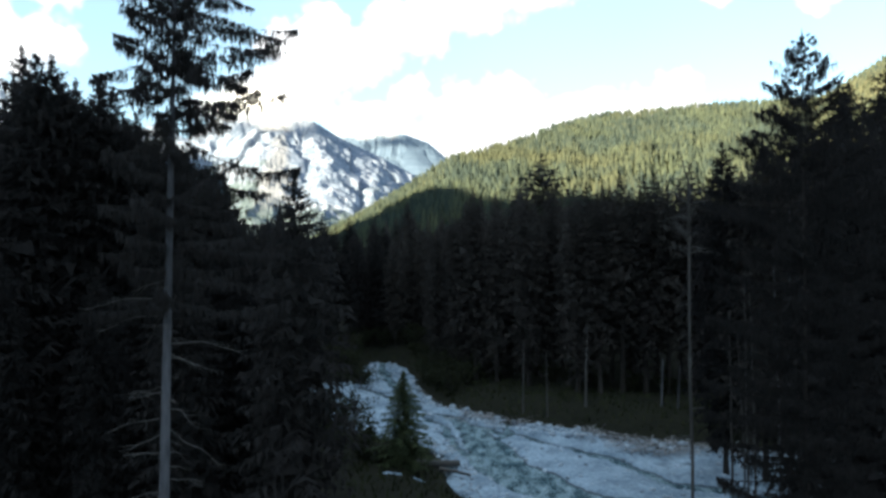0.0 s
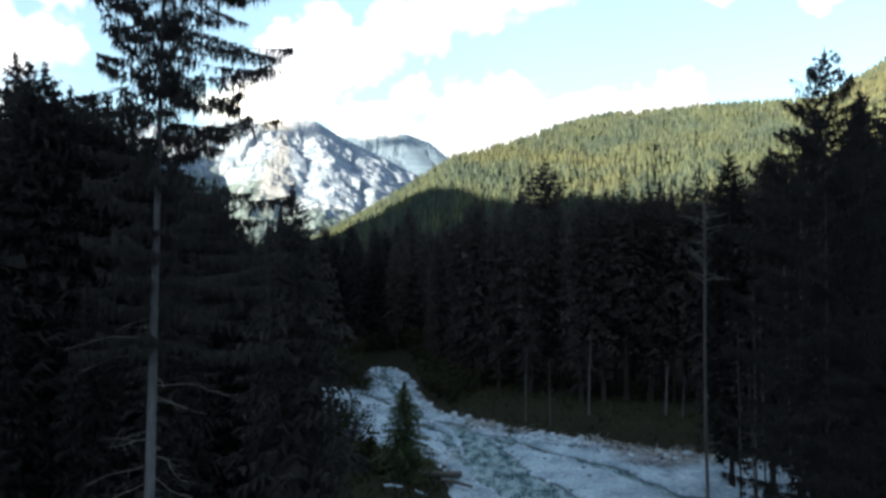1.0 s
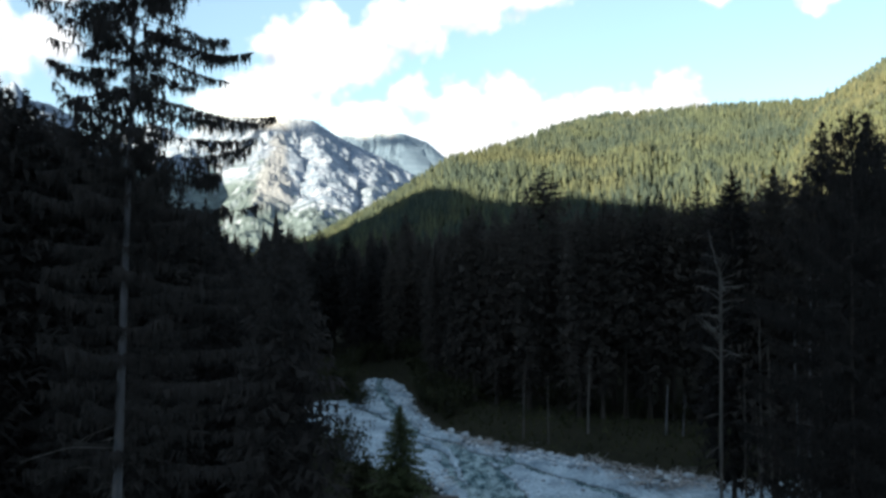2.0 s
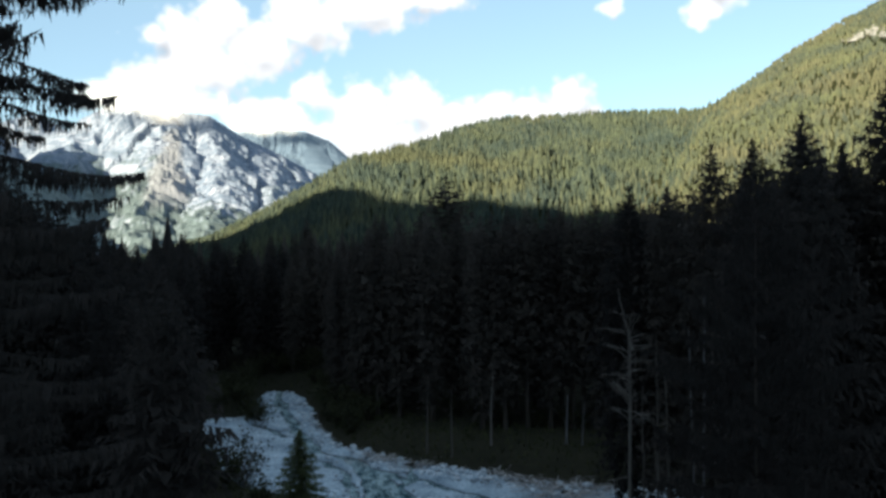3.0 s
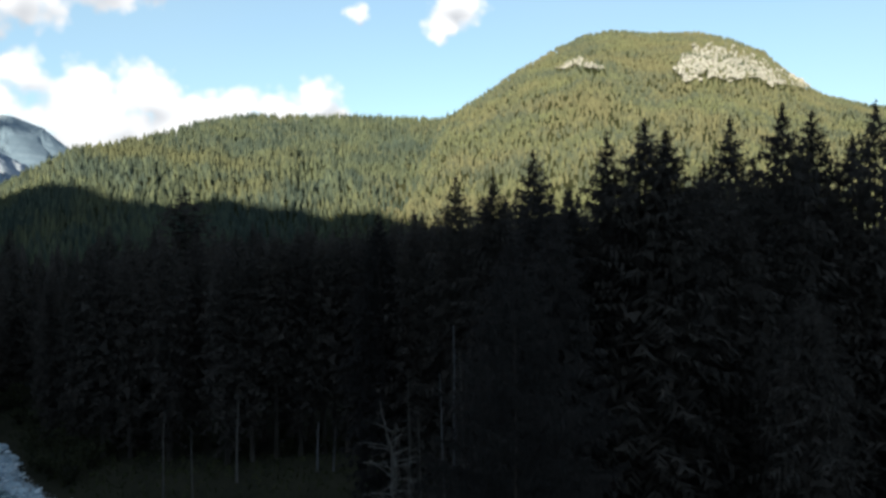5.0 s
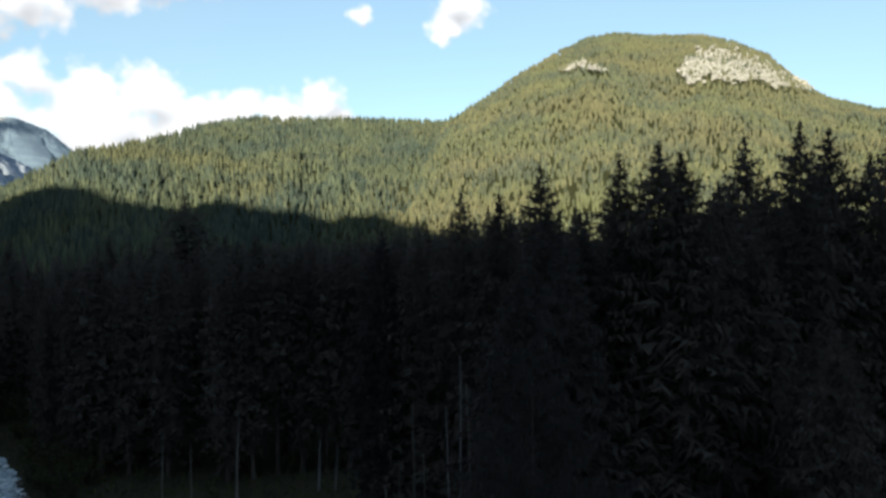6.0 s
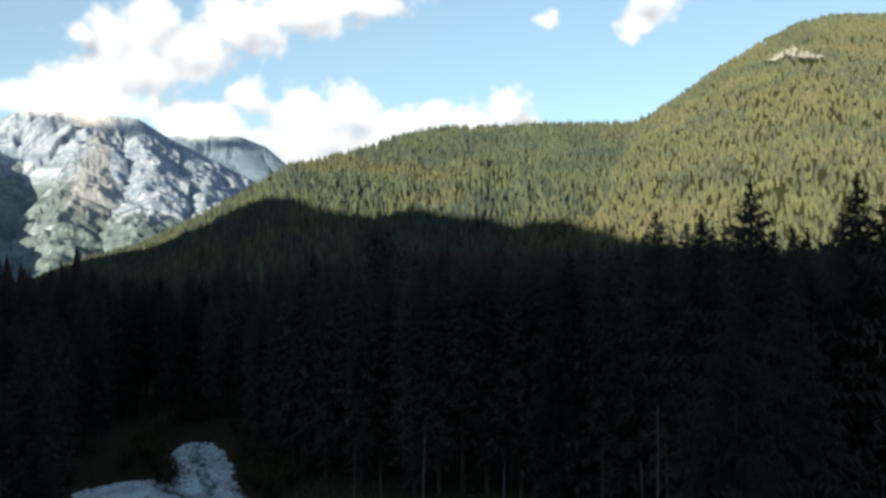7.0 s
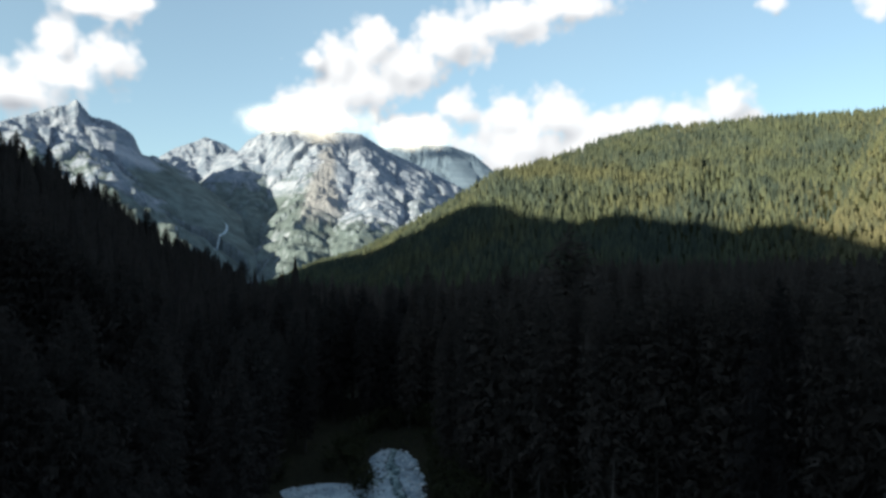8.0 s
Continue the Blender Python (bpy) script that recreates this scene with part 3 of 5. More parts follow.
MASSIF_RIDGES = [
    # the crest: tower, saddle, middle peak, notch, broad summit and the eastern arm (azimuth, distance, elevation)
    [(-50, 2250, 6), (-44, 2350, 7.5), (-38, 2450, 9), (-34.5, 2560, 10.3), (-31.7, 2640, 11.6), (-29.5, 2740, 10.2), (-27.9, 2820, 9.3), (-26.8, 3050, 7.6), (-25.1, 3450, 8.4), (-22.9, 3560, 9.4),
     (-20.4, 3500, 8.4), (-17.8, 3250, 10.3), (-14.2, 3120, 10.3), (-10.6, 3180, 10.1), (-8.2, 3300, 8.8), (-5, 3450, 7.2), (-2, 3600, 5.6), (3, 3750, 3.0)],
    # spurs of the western tower
    [(-31.7, 2640, 11.4), (-31.0, 2400, 8.6), (-30.0, 2150, 6.4), (-27.6, 1900, 3.6), (-25.4, 1720, 0.6), (-23, 1560, -2.5)],
    [(-28.2, 2800, 9.3), (-26.4, 2500, 5.6), (-24.4, 2250, 3.0), (-22.0, 2050, 0.3), (-20.4, 1900, -2)],
    [(-35, 2550, 10), (-34.5, 2200, 7), (-33, 1900, 4)],
    # ribs of the broad summit
    [(-17.8, 3250, 10.2), (-19.2, 2980, 7.6), (-19.6, 2720, 5.0), (-18.9, 2450, 2.4), (-17.9, 2200, 0.2)],
    [(-13.6, 3120, 10.2), (-13.6, 2850, 7.9), (-14.0, 2500, 4.8), (-14.6, 2150, 1.6), (-15.4, 1850, -1.2), (-16.2, 1700, -2.6)],
    [(-10.6, 3180, 10.0), (-9.8, 2820, 7.2), (-9.4, 2450, 4.2), (-9.6, 2100, 1.6)],
    [(-8.2, 3300, 8.7), (-6.4, 2900, 6.0), (-5.4, 2500, 3.6), (-5.0, 2150, 1.6)],
    [(-22.9, 3560, 9.3), (-22.6, 3250, 6.4), (-21.8, 3000, 4.4)],
]
massif = make_mountain("mountain_massif", "grey limestone massif with pale gullies above green slopes", M_HAZED_ROCK, MASSIF_RIDGES,
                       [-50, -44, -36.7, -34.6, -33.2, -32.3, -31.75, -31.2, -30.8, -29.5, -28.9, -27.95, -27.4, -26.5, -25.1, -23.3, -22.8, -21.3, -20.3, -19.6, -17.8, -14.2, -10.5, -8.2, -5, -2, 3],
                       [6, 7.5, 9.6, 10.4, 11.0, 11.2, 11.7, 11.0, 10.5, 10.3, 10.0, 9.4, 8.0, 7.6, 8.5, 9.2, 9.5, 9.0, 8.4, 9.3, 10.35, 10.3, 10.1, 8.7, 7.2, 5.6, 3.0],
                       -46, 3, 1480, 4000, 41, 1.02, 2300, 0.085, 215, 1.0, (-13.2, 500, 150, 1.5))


def make_scree():
    """A pale snow-filled chute that runs down the cirque."""
    az, r, v = massif
    el = np.degrees(np.arctan2(v[..., 2] - EYE, r))
    rows, last = [], None
    for t in np.linspace(0, 1, 22):
        i = int(np.argmin(np.abs(az[:, 0] - (-21.2 - 0.8 * t + 0.25 * math.sin(7 * t)))))
        if last is None:
            last = int(np.argmax(np.maximum.accumulate(el[i]) >= 2.6))
        else:
            low = max(0, last - 6)
            last = low + int(np.argmin(np.abs(el[i, low:last + 1] - (2.6 - 1.9 * t))))
        half = 1 + int(t * 1.6)
        rows.append([v[i - half, last], v[i, last], v[i + half, last]])
    p = np.array(rows)
    p[..., :2] *= 0.996
    p[..., 2] += 4
    ob = new("scree_chute", np_mesh("scree_chute", p.reshape(-1, 3), grid_faces(*p.shape[:2]), M_GRAVEL))
    tagged(ob, "pale scree chute on the mountain side", "scree", kind="structure")


make_scree()
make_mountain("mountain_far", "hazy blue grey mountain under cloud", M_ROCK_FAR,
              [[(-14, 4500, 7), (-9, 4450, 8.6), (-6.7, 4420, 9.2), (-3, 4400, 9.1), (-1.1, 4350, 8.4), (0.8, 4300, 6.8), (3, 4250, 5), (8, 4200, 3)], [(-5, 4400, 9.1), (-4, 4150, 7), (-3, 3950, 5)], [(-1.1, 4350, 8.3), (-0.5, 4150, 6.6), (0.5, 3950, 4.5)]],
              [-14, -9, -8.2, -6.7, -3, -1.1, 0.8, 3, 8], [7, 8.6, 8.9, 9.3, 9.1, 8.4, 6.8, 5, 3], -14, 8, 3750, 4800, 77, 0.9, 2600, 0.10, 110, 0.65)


def make_cloud_material():
    """White mist: thick in its middle, torn by noise towards its rim."""
    m = bpy.data.materials.new("cloud_mist")
    m.use_nodes = True
    nt = m.node_tree
    N, L = nt.nodes.new, nt.links.new
    nt.nodes.remove(nt.nodes["Principled BSDF"])
    out = nt.nodes["Material Output"]
    tc, sub, ln = N("ShaderNodeTexCoord"), N("ShaderNodeVectorMath"), N("ShaderNodeVectorMath")
    sub.operation, ln.operation = "SUBTRACT", "LENGTH"
    L(tc.outputs["UV"], sub.inputs[0])
    sub.inputs[1].default_value = (0.5, 0.5, 0)
    L(sub.outputs[0], ln.inputs[0])
    n = N("ShaderNodeTexNoise")
    L(tc.outputs["Object"], n.inputs["Vector"])
    n.inputs["Scale"].default_value, n.inputs["Detail"].default_value = 0.0055, 6
    thin = N("ShaderNodeMath")
    thin.operation = "MULTIPLY_ADD"
    L(ln.outputs["Value"], thin.inputs[0])
    thin.inputs[1].default_value = -1.7
    L(n.outputs[0], thin.inputs[2])
    cover = N("ShaderNodeMapRange")
    cover.interpolation_type = "SMOOTHSTEP"
    L(thin.outputs[0], cover.inputs[0])
    cover.inputs[1].default_value, cover.inputs[2].default_value, cover.inputs[4].default_value = -0.40, 0.34, 0.88
    white, clear, mix = N("ShaderNodeBsdfDiffuse"), N("ShaderNodeBsdfTransparent"), N("ShaderNodeMixShader")
    white.inputs[0].default_value = (0.86, 0.88, 0.90, 1)
    L(cover.outputs[0], mix.inputs[0]), L(clear.outputs[0], mix.inputs[1]), L(white.outputs[0], mix.inputs[2])
    L(mix.outputs[0], out.inputs["Surface"])
    return m


M_MIST = make_cloud_material()


def make_cloud_bank(az, el, wide, high, dist, seed):
    """A billowing bank of mist that clings to the summits (angles in degrees, distance in metres)."""
    na, nh = 40, 18
    u, v = np.meshgrid(np.linspace(0, 1, na), np.linspace(0, 1, nh), indexing="ij")
    a, e = np.radians(az + wide * (2 * u - 1)), np.radians(el + high * (2 * v - 1))
    r = dist - 20 * np.sin(np.pi * u) * np.sin(np.pi * v) - 8 * fbm(u * 5, v * 3, seed, 2)
    p = np.stack([r * np.sin(a), r * np.cos(a), EYE + r * np.tan(e)], -1).reshape(-1, 3)
    me = np_mesh("cloud_bank", p, grid_faces(na, nh), M_MIST, True)
    uv = me.uv_layers.new(name="UVMap")
    flat = np.stack([u, v], -1).reshape(-1, 2)
    index = np.empty(len(me.loops), dtype=np.int32)
    me.loops.foreach_get("vertex_index", index)
    uv.data.foreach_set("uv", flat[index].ravel())
    tagged(new("cloud_bank", me), "thin white cloud clinging to the mountain summits", "cloud", kind="structure")


for n, (az, el, wide, high, dist) in enumerate([(-14.9, 11.1, 5.8, 1.9, 2950), (-6.0, 9.9, 3.8, 1.5, 4100)]):
    make_cloud_bank(az, el, wide, high, dist, 90 + n)


# ---------------------------------------------------------------- conifers
def crown_mesh(name, h, base, rad, whorls, per, stations, seed, droop=0.45, gap=0.0, slope=0.46, inner=0.66, needles=None):
    """Feathered spruce branches: along every bough side twigs and a hanging fringe."""
    rng = random.Random(seed)
    V, T = [], []

    def tri(a, b, c):
        k = len(V)
        V.extend((a, b, c))
        T.append((k, k + 1, k + 2))
    for i in range(whorls):
        t = 0.985 * i / (whorls - 1)
        z0 = base + (h - base) * t**0.82
        reach = rad * math.tanh(slope * (h - z0) / rad) * min(1, 0.6 + 3 * t) + 0.05
        turn = rng.random() * 6.3
        n = per if t < 0.92 else max(4, per - 2)
        for j in range(n):
            if rng.random() < gap:
                continue
            ang = turn + 6.283 * j / n + rng.uniform(-0.3, 0.3)
            ln = reach * (rng.uniform(0.7, 1.12) if t < 0.5 else rng.uniform(0.82, 1.1))
            rise = math.tan(radians(-10 + 40 * t * t + rng.uniform(-7, 7)))
            dr = droop * (1 - 0.7 * t) * rng.uniform(0.7, 1.3)
            d = Vector((math.cos(ang), math.sin(ang), 0))
            side = Vector((-d.y, d.x, 0))
            zz = z0 + rng.uniform(-0.15, 0.15)
            pts = []
            for k in range(stations + 1):
                s = k / stations
                pts.append(d * (ln * s) + side * (0.06 * ln * math.sin(3 * s + j)) + Vector((0, 0, zz + ln * (rise * s - dr * s**1.3 + 0.35 * dr * s**3))))
            for k in range(stations):
                p, q, s = pts[k], pts[k + 1], (k + 0.5) / stations
                if s < 0.12 and ln > 1:
                    tri(p, q, p + Vector((0, 0, -0.04)))
                    continue
                tw = (0.50 * ln * (1 - 0.72 * s) * min(1, 0.4 + 2.2 * s) + min(0.20, 0.3 * ln + 0.02))
                for sg in (-1, 1):
                    l = tw * rng.uniform(0.5, 1.15)
                    a = p.lerp(q, rng.random() * 0.6)
                    tip = a + (d * rng.uniform(0.5, 1.0) + side * sg * rng.uniform(0.5, 0.95)).normalized() * l + Vector((0, 0, -l * rng.uniform(0.15, 0.75)))
                    tri(a, a.lerp(q, 0.75) + Vector((0, 0, rng.uniform(-0.06, 0.06))), tip)
                hang = min(0.55, 0.20 * ln + min(0.22, 0.1 + 0.3 * ln)) * rng.uniform(0.3, 1.2)
                m3 = p.lerp(q, 0.5)
                skew = (d * rng.uniform(-0.5, 0.5) + side * rng.uniform(-0.4, 0.4)) * (q - p).length
                tri(m3 + skew, m3 - skew, m3 + Vector((rng.uniform(-0.1, 0.1), rng.uniform(-0.1, 0.1), -hang)))
            e = pts[-1]
            tri(pts[-2] + side * 0.05, pts[-2] - side * 0.05, e + (e - pts[-2]) * 0.25)
    # pointed leader
    for j in range(4):
        a = 1.571 * j
        tri(Vector((0.05 * math.cos(a), 0.05 * math.sin(a), h - 0.5)), Vector((0.05 * math.cos(a + 1.6), 0.05 * math.sin(a + 1.6), h - 0.5)), Vector((0, 0, h + 0.25)))
    # dense inner foliage round the stem: small tufts
    for i in range(0, whorls if inner else 0):
        t = i / (whorls - 1)
        z0 = base + (h - base) * t**0.82
        w = inner * (rad * math.tanh(slope * (h - z0) / rad) * min(1, 0.6 + 3 * t) + 0.05)
        for j in range(12 if stations < 5 else 20):
            a, size, c = rng.random() * 6.283, (0.28 if stations < 5 else 0.18) * w + 0.14, w * math.sqrt(rng.uniform(0.05, 1))
            o = Vector((c * math.cos(a), c * math.sin(a), z0 + rng.uniform(-0.5, 0.1)))
            tri(*(o + Vector((rng.uniform(-1, 1), rng.uniform(-1, 1), rng.uniform(-1.6, 0.8))) * size for k in range(3)))
    return np_mesh(name, [tuple(v) for v in V], T, needles or M_NEEDLE)


def trunk_mesh(name, h, r0, seed, mat, lean=0.0, top=0.15, sides=8):
    rng = random.Random(seed)
    rows = 10
    V = []
    for i in range(rows + 1):
        t = i / rows
        r = r0 * (1 - (1 - top) * t) * (1 + 0.5 * max(0, 0.06 - t) / 0.06)
        ox, oy = lean * t * t + rng.uniform(-0.02, 0.02), rng.uniform(-0.02, 0.02)
        for k in range(sides):
            a = 6.28318 * k / sides
            w = r * rng.uniform(0.93, 1.07)
            V.append((ox + w * math.cos(a), oy + w * math.sin(a), h * t - 0.3))
    F = [(i * sides + k, i * sides + (k + 1) % sides, (i + 1) * sides + (k + 1) % sides, (i + 1) * sides + k) for i in range(rows) for k in range(sides)]
    return np_mesh(name, V, F, mat, True)


def twig_mesh(name, ln, seed, mat, curl=0.3, r=0.012):
    """One bare dead branch along +x, a tapered rod with a few side twigs."""
    rng = random.Random(seed)
    V, F = [], []

    def rod(p0, d, ln, r, n, bend, up):
        side = Vector((-d.y, d.x, 0))
        base, mid, kink = len(V), [], Vector((0, 0, 0))
        for k in range(n + 1):
            s = k / n
            if k:
                kink = kink + Vector((0, rng.uniform(-0.035, 0.035), rng.uniform(-0.045, 0.035))) * ln
            p = p0 + d * ln * s + side * (bend * ln * s * s) + Vector((0, 0, ln * (up * s - curl * s * (1 - s) * 1.2))) + kink
            mid.append(p)
            for q in range(4):
                b = 1.5708 * q
                V.append(tuple(p + (side * math.cos(b) + Vector((0, 0, 1)) * math.sin(b)) * r * (1 - 0.75 * s)))
        F.extend((base + 4 * k + q, base + 4 * k + (q + 1) % 4, base + 4 * k + 4 + (q + 1) % 4, base + 4 * k + 4 + q) for k in range(n) for q in range(4))
        return mid
    mid = rod(Vector((0, 0, 0)), Vector((1, 0, 0)), ln, r, 7, rng.uniform(-0.3, 0.3), rng.uniform(-0.3, 0.1))
    for k in (3, 4, 5, 6):
        a = rng.choice((-1, 1)) * rng.uniform(0.5, 1.1)
        rod(mid[k], Vector((math.cos(a), math.sin(a), 0)), ln * rng.uniform(0.15, 0.4), r * 0.4, 3, rng.uniform(-0.4, 0.4), rng.uniform(-0.5, 0.1))
    return np_mesh(name, V, F, mat)


def add_dead_branches(tree, z0, z1, count, length, seed, curl=-0.12, tilt=(-6, 22)):
    rng = random.Random(seed)
    meshes = [twig_mesh("dead_branch", length * k, seed + n, M_DEADWOOD, curl) for n, k in enumerate((0.35, 0.5, 0.65, 0.8, 0.95, 1.15))]
    for k in range(count):
        ob = child("dead_branch", rng.choice(meshes), tree)
        ob.matrix_basis = pose(0, 0, z0 + (z1 - z0) * (k + rng.random()) / count, rng.uniform(-20, 20), rng.uniform(*tilt), rng.uniform(0, 360))


def open_crown_mesh(h, base, boughs, reach, seed, rise=0.0, thick=1.0, lop=0.0, tier=0):
    """An open crown of single boughs, each a spray of twigs with needle tufts that hang from it like a fringe. tier: boughs in each whorl."""
    rng = random.Random(seed)
    V, T = [], []

    def tri(a, b, c):
        k = len(V)
        V.extend((a, b, c))
        T.append((k, k + 1, k + 2))
    ang = 0.0
    for i in range(boughs):
        t = (i + rng.uniform(-0.35, 0.35)) / (boughs - 1)
        if tier:
            t = (i // tier * tier + rng.uniform(-0.16, 0.16) * tier) / (boughs - 1)
        z0 = base + (h - base - 0.15) * max(0, t) ** 0.9
        ln = reach(h - z0) * (rng.uniform(0.40, 1.12) if tier else rng.uniform(0.62, 1.12))
        ang += 2.4 + rng.uniform(-0.5, 0.5)
        ln = min(2.4, ln * (1 + lop * (1 - t) * math.cos(ang)))      # longer on the side that stands free
        d = Vector((math.cos(ang), math.sin(ang), 0))
        side = Vector((-d.y, d.x, 0))
        up = math.tan(radians(rise * max(0, t) ** 1.5 + rng.uniform(-9, 9)))
        sag = rng.uniform(0.10, 0.32) * (1 - 0.6 * max(0, t))
        bend = rng.uniform(-0.12, 0.12)

        def at(s):
            return d * (ln * s) + side * (bend * ln * s * s) + Vector((0, 0, z0 + ln * (up * s - sag * (s - 0.75 * s**3))))
        n = max(4, int(ln / 0.04))
        beat, start = rng.uniform(5, 9), rng.uniform(0, 6.3)
        for k in range(n):
            s, s1 = k / n, (k + 1) / n
            p, q = at(s), at(s1)
            r = 0.012 * (1 - 0.7 * s)
            tri(p + side * r, p - side * r, q)
            tri(p + Vector((0, 0, r)), p - Vector((0, 0, r)), q)
            full = 0.55 + 0.45 * math.sin(beat * s + start)
            if s < 0.10 and ln > 0.5:
                continue
            w = (0.19 if tier else 0.27) * ln * (1 - s) ** 0.7 * min(1, 3 * s) + 0.035
            for _ in range(8):
                if rng.random() > full * 1.25:
                    continue
                o = rng.uniform(-w, w)
                a = p.lerp(q, rng.random()) + side * o + d * (0.5 * abs(o)) + Vector((0, 0, -0.35 * abs(o) + rng.uniform(-0.02, 0.03)))
                hang = rng.uniform(0.05, 0.21) * thick * min(1, 0.35 + 0.8 * ln)
                across = (d * rng.uniform(-1, 1) + side * rng.uniform(-1, 1)) * 0.020 * thick
                tri(a + across, a - across, a + Vector((rng.uniform(-0.05, 0.05), rng.uniform(-0.05, 0.05), -hang)))
            if k % 2 == 0:
                o = rng.choice((-1, 1)) * w
                tri(p + Vector((0, 0, 0.012)), p - Vector((0, 0, 0.012)), p + side * o + d * (0.6 * abs(o)) + Vector((0, 0, -0.35 * abs(o))))
        tip = at(1.0)
        tri(at(0.9) + side * 0.025, at(0.9) - side * 0.025, tip + (tip - at(0.9)) * 0.6)
    for j in range(6):      # the leader, with short needles all round
        a = 1.047 * j
        tri(Vector((0.04 * math.cos(a), 0.04 * math.sin(a), h - 0.30)), Vector((0.04 * math.cos(a + 1.6), 0.04 * math.sin(a + 1.6), h - 0.30)), Vector((0, 0, h + 0.12)))
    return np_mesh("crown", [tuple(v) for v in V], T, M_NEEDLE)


def open_spruce(label, h, base, boughs, reach, seed, r0, dead, rise=0.0, thick=1.0, bark=None, lop=0.0, tier=0):
    tree = tagged(new("spruce_tree"), label, "tree")
    child("trunk", trunk_mesh("trunk", h, r0, seed, bark or M_BARK, top=0.06), tree)
    child("crown", open_crown_mesh(h + 0.4, base, boughs, reach, seed, rise, thick, lop, tier), tree)
    add_dead_branches(tree, max(1.5, base - 10), base + 0.5, dead, 1.4, seed)
    return tree


def spruce(label, h, base, rad, whorls, per, stations, seed, r0=0.24, dead=0, group="", bark=None, **more):
    tree = tagged(new("spruce_tree"), label, "tree", group)
    child("trunk", trunk_mesh("trunk", h, r0, seed, bark or M_BARK, top=0.06), tree)
    child("crown", crown_mesh("crown", h + 0.4, base, rad, whorls, per, stations, seed, **more), tree)
    if dead:
        add_dead_branches(tree, max(1.5, base - 10), base + 0.5, dead, rad * 0.8, seed)
    return tree


def land_at(x, y):
    return float(land(np.array([x]), np.array([y]))[0])


grown = {}


def plant(tree, x, y, top, turn, native, wide=1.0, first=False):
    """Put a tree (or a copy) on the ground so that its tip reaches the height top."""
    z = land_at(x, y)
    k = (top - z) / native
    m = Matrix.LocRotScale((x, y, z), Euler((0, 0, turn)), (k * wide, k * wide, k))
    if first:
        tree.matrix_basis = m
        grown[tree] = k * wide, k
        return tree
    sx, sz = grown[tree]
    return copy_thing(tree, m @ Matrix.Diagonal((1 / sx, 1 / sx, 1 / sz, 1)))


FOREST = "spruces of the valley forest"
SORTS = [  # label, lowest bough, spread, cone slope
    ("dark green spruce in the shaded forest", 2.5, 3.4, 0.50), ("dark green spruce in the shaded forest", 3.5, 3.6, 0.54), ("dark green spruce in the shaded forest", 4.5, 3.6, 0.48),
    ("slim dark spruce with a bare lower trunk", 7.0, 3.1, 0.48), ("slim dark spruce with a bare lower trunk", 9.0, 3.0, 0.50), ("large dark spruce with drooping feathery boughs", 3.0, 3.5, 0.50)]
kinds = {}


def put(n, x, y, top, turn=0.0, wide=1.0):
    """Plant a spruce of sort n; those close to the viewer carry finer boughs."""
    r = math.hypot(x, y)
    # last entry picks the haze-lightened needle colour by place, not by sort of tree
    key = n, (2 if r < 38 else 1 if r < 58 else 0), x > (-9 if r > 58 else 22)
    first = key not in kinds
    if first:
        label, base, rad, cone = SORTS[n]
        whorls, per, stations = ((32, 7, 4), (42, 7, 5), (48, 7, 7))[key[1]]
        kinds[key] = spruce(label, 26, base, rad, whorls, per, stations, 100 + n, group=FOREST, gap=0.06, slope=cone, needles=M_HAZED_NEEDLE if key[2] else M_NEEDLE)
    return plant(kinds[key], x, y, top, turn, 26.4, wide, first)


# trees that stand out on the skyline: sort, x, y, height of the tip, turn, spread
SKYLINE = [
    (0, 14.3, 97.7, 30.6, 0.3, 1.95), (1, 21.3, 52.0, 25.4, 1.1, 0.9), (0, 25.2, 47.1, 28.0, 2.0, 0.9), (3, 25.1, 42.1, 27.5, 0.5, 1.0), (1, 30.3, 44.7, 29.8, 2.6, 0.9),
    (5, 23.2, 29.3, 28.4, 1.9, 0.8), (3, 24.1, 27.8, 28.8, 4.0, 1.1), (0, 34.6, 31.4, 30.3, 5.0, 0.9), (2, 35.2, 28.5, 30.6, 0.9, 0.9), (4, 25.3, 27.6, 28.4, 2.2, 1.1),
    (1, 40.2, 30.0, 30.9, 3.3, 0.95), (3, 31.3, 30.5, 27.6, 1.3, 0.9), (3, 30.7, 41.5, 26.7, 0.3, 0.9), (0, 41.5, 27.0, 31.0, 3.3, 0.9), (5, 15.0, 25.5, 23.6, 1.2, 1.0), (5, 18.2, 27.0, 24.6, 2.8, 0.9), (5, 20.0, 30.5, 25.9, 0.1, 1.2), (5, 21.8, 30.2, 24.9, 3.1, 1.1),
]
# their neighbours on the near bank: sort, x, y, height of the tip, turn, spread
BESIDE = [
    (0, 27.6, 28.2, 25.6, 0.2, 1.0), (1, 29.4, 27.4, 26.2, 1.2, 1.0), (2, 33.2, 28.2, 26.6, 2.2, 1.0), (0, 39.2, 28.4, 26.8, 3.2, 1.0), (0, 34.5, 36.5, 27.4, 0.2, 1.1),
    (1, 36.8, 34.6, 27.9, 1.2, 1.1), (2, 38.8, 33.0, 28.2, 2.2, 1.1), (0, 40.6, 31.2, 28.4, 3.2, 1.1), (1, 31.6, 38.8, 27.0, 4.2, 1.1), (2, 36.0, 31.6, 27.2, 5.2, 1.1),
    (0, 38.0, 30.8, 27.6, 0.9, 1.1), (1, 32.6, 30.6, 26.9, 1.9, 1.1), (2, 30.2, 31.4, 26.4, 2.9, 1.1),
]
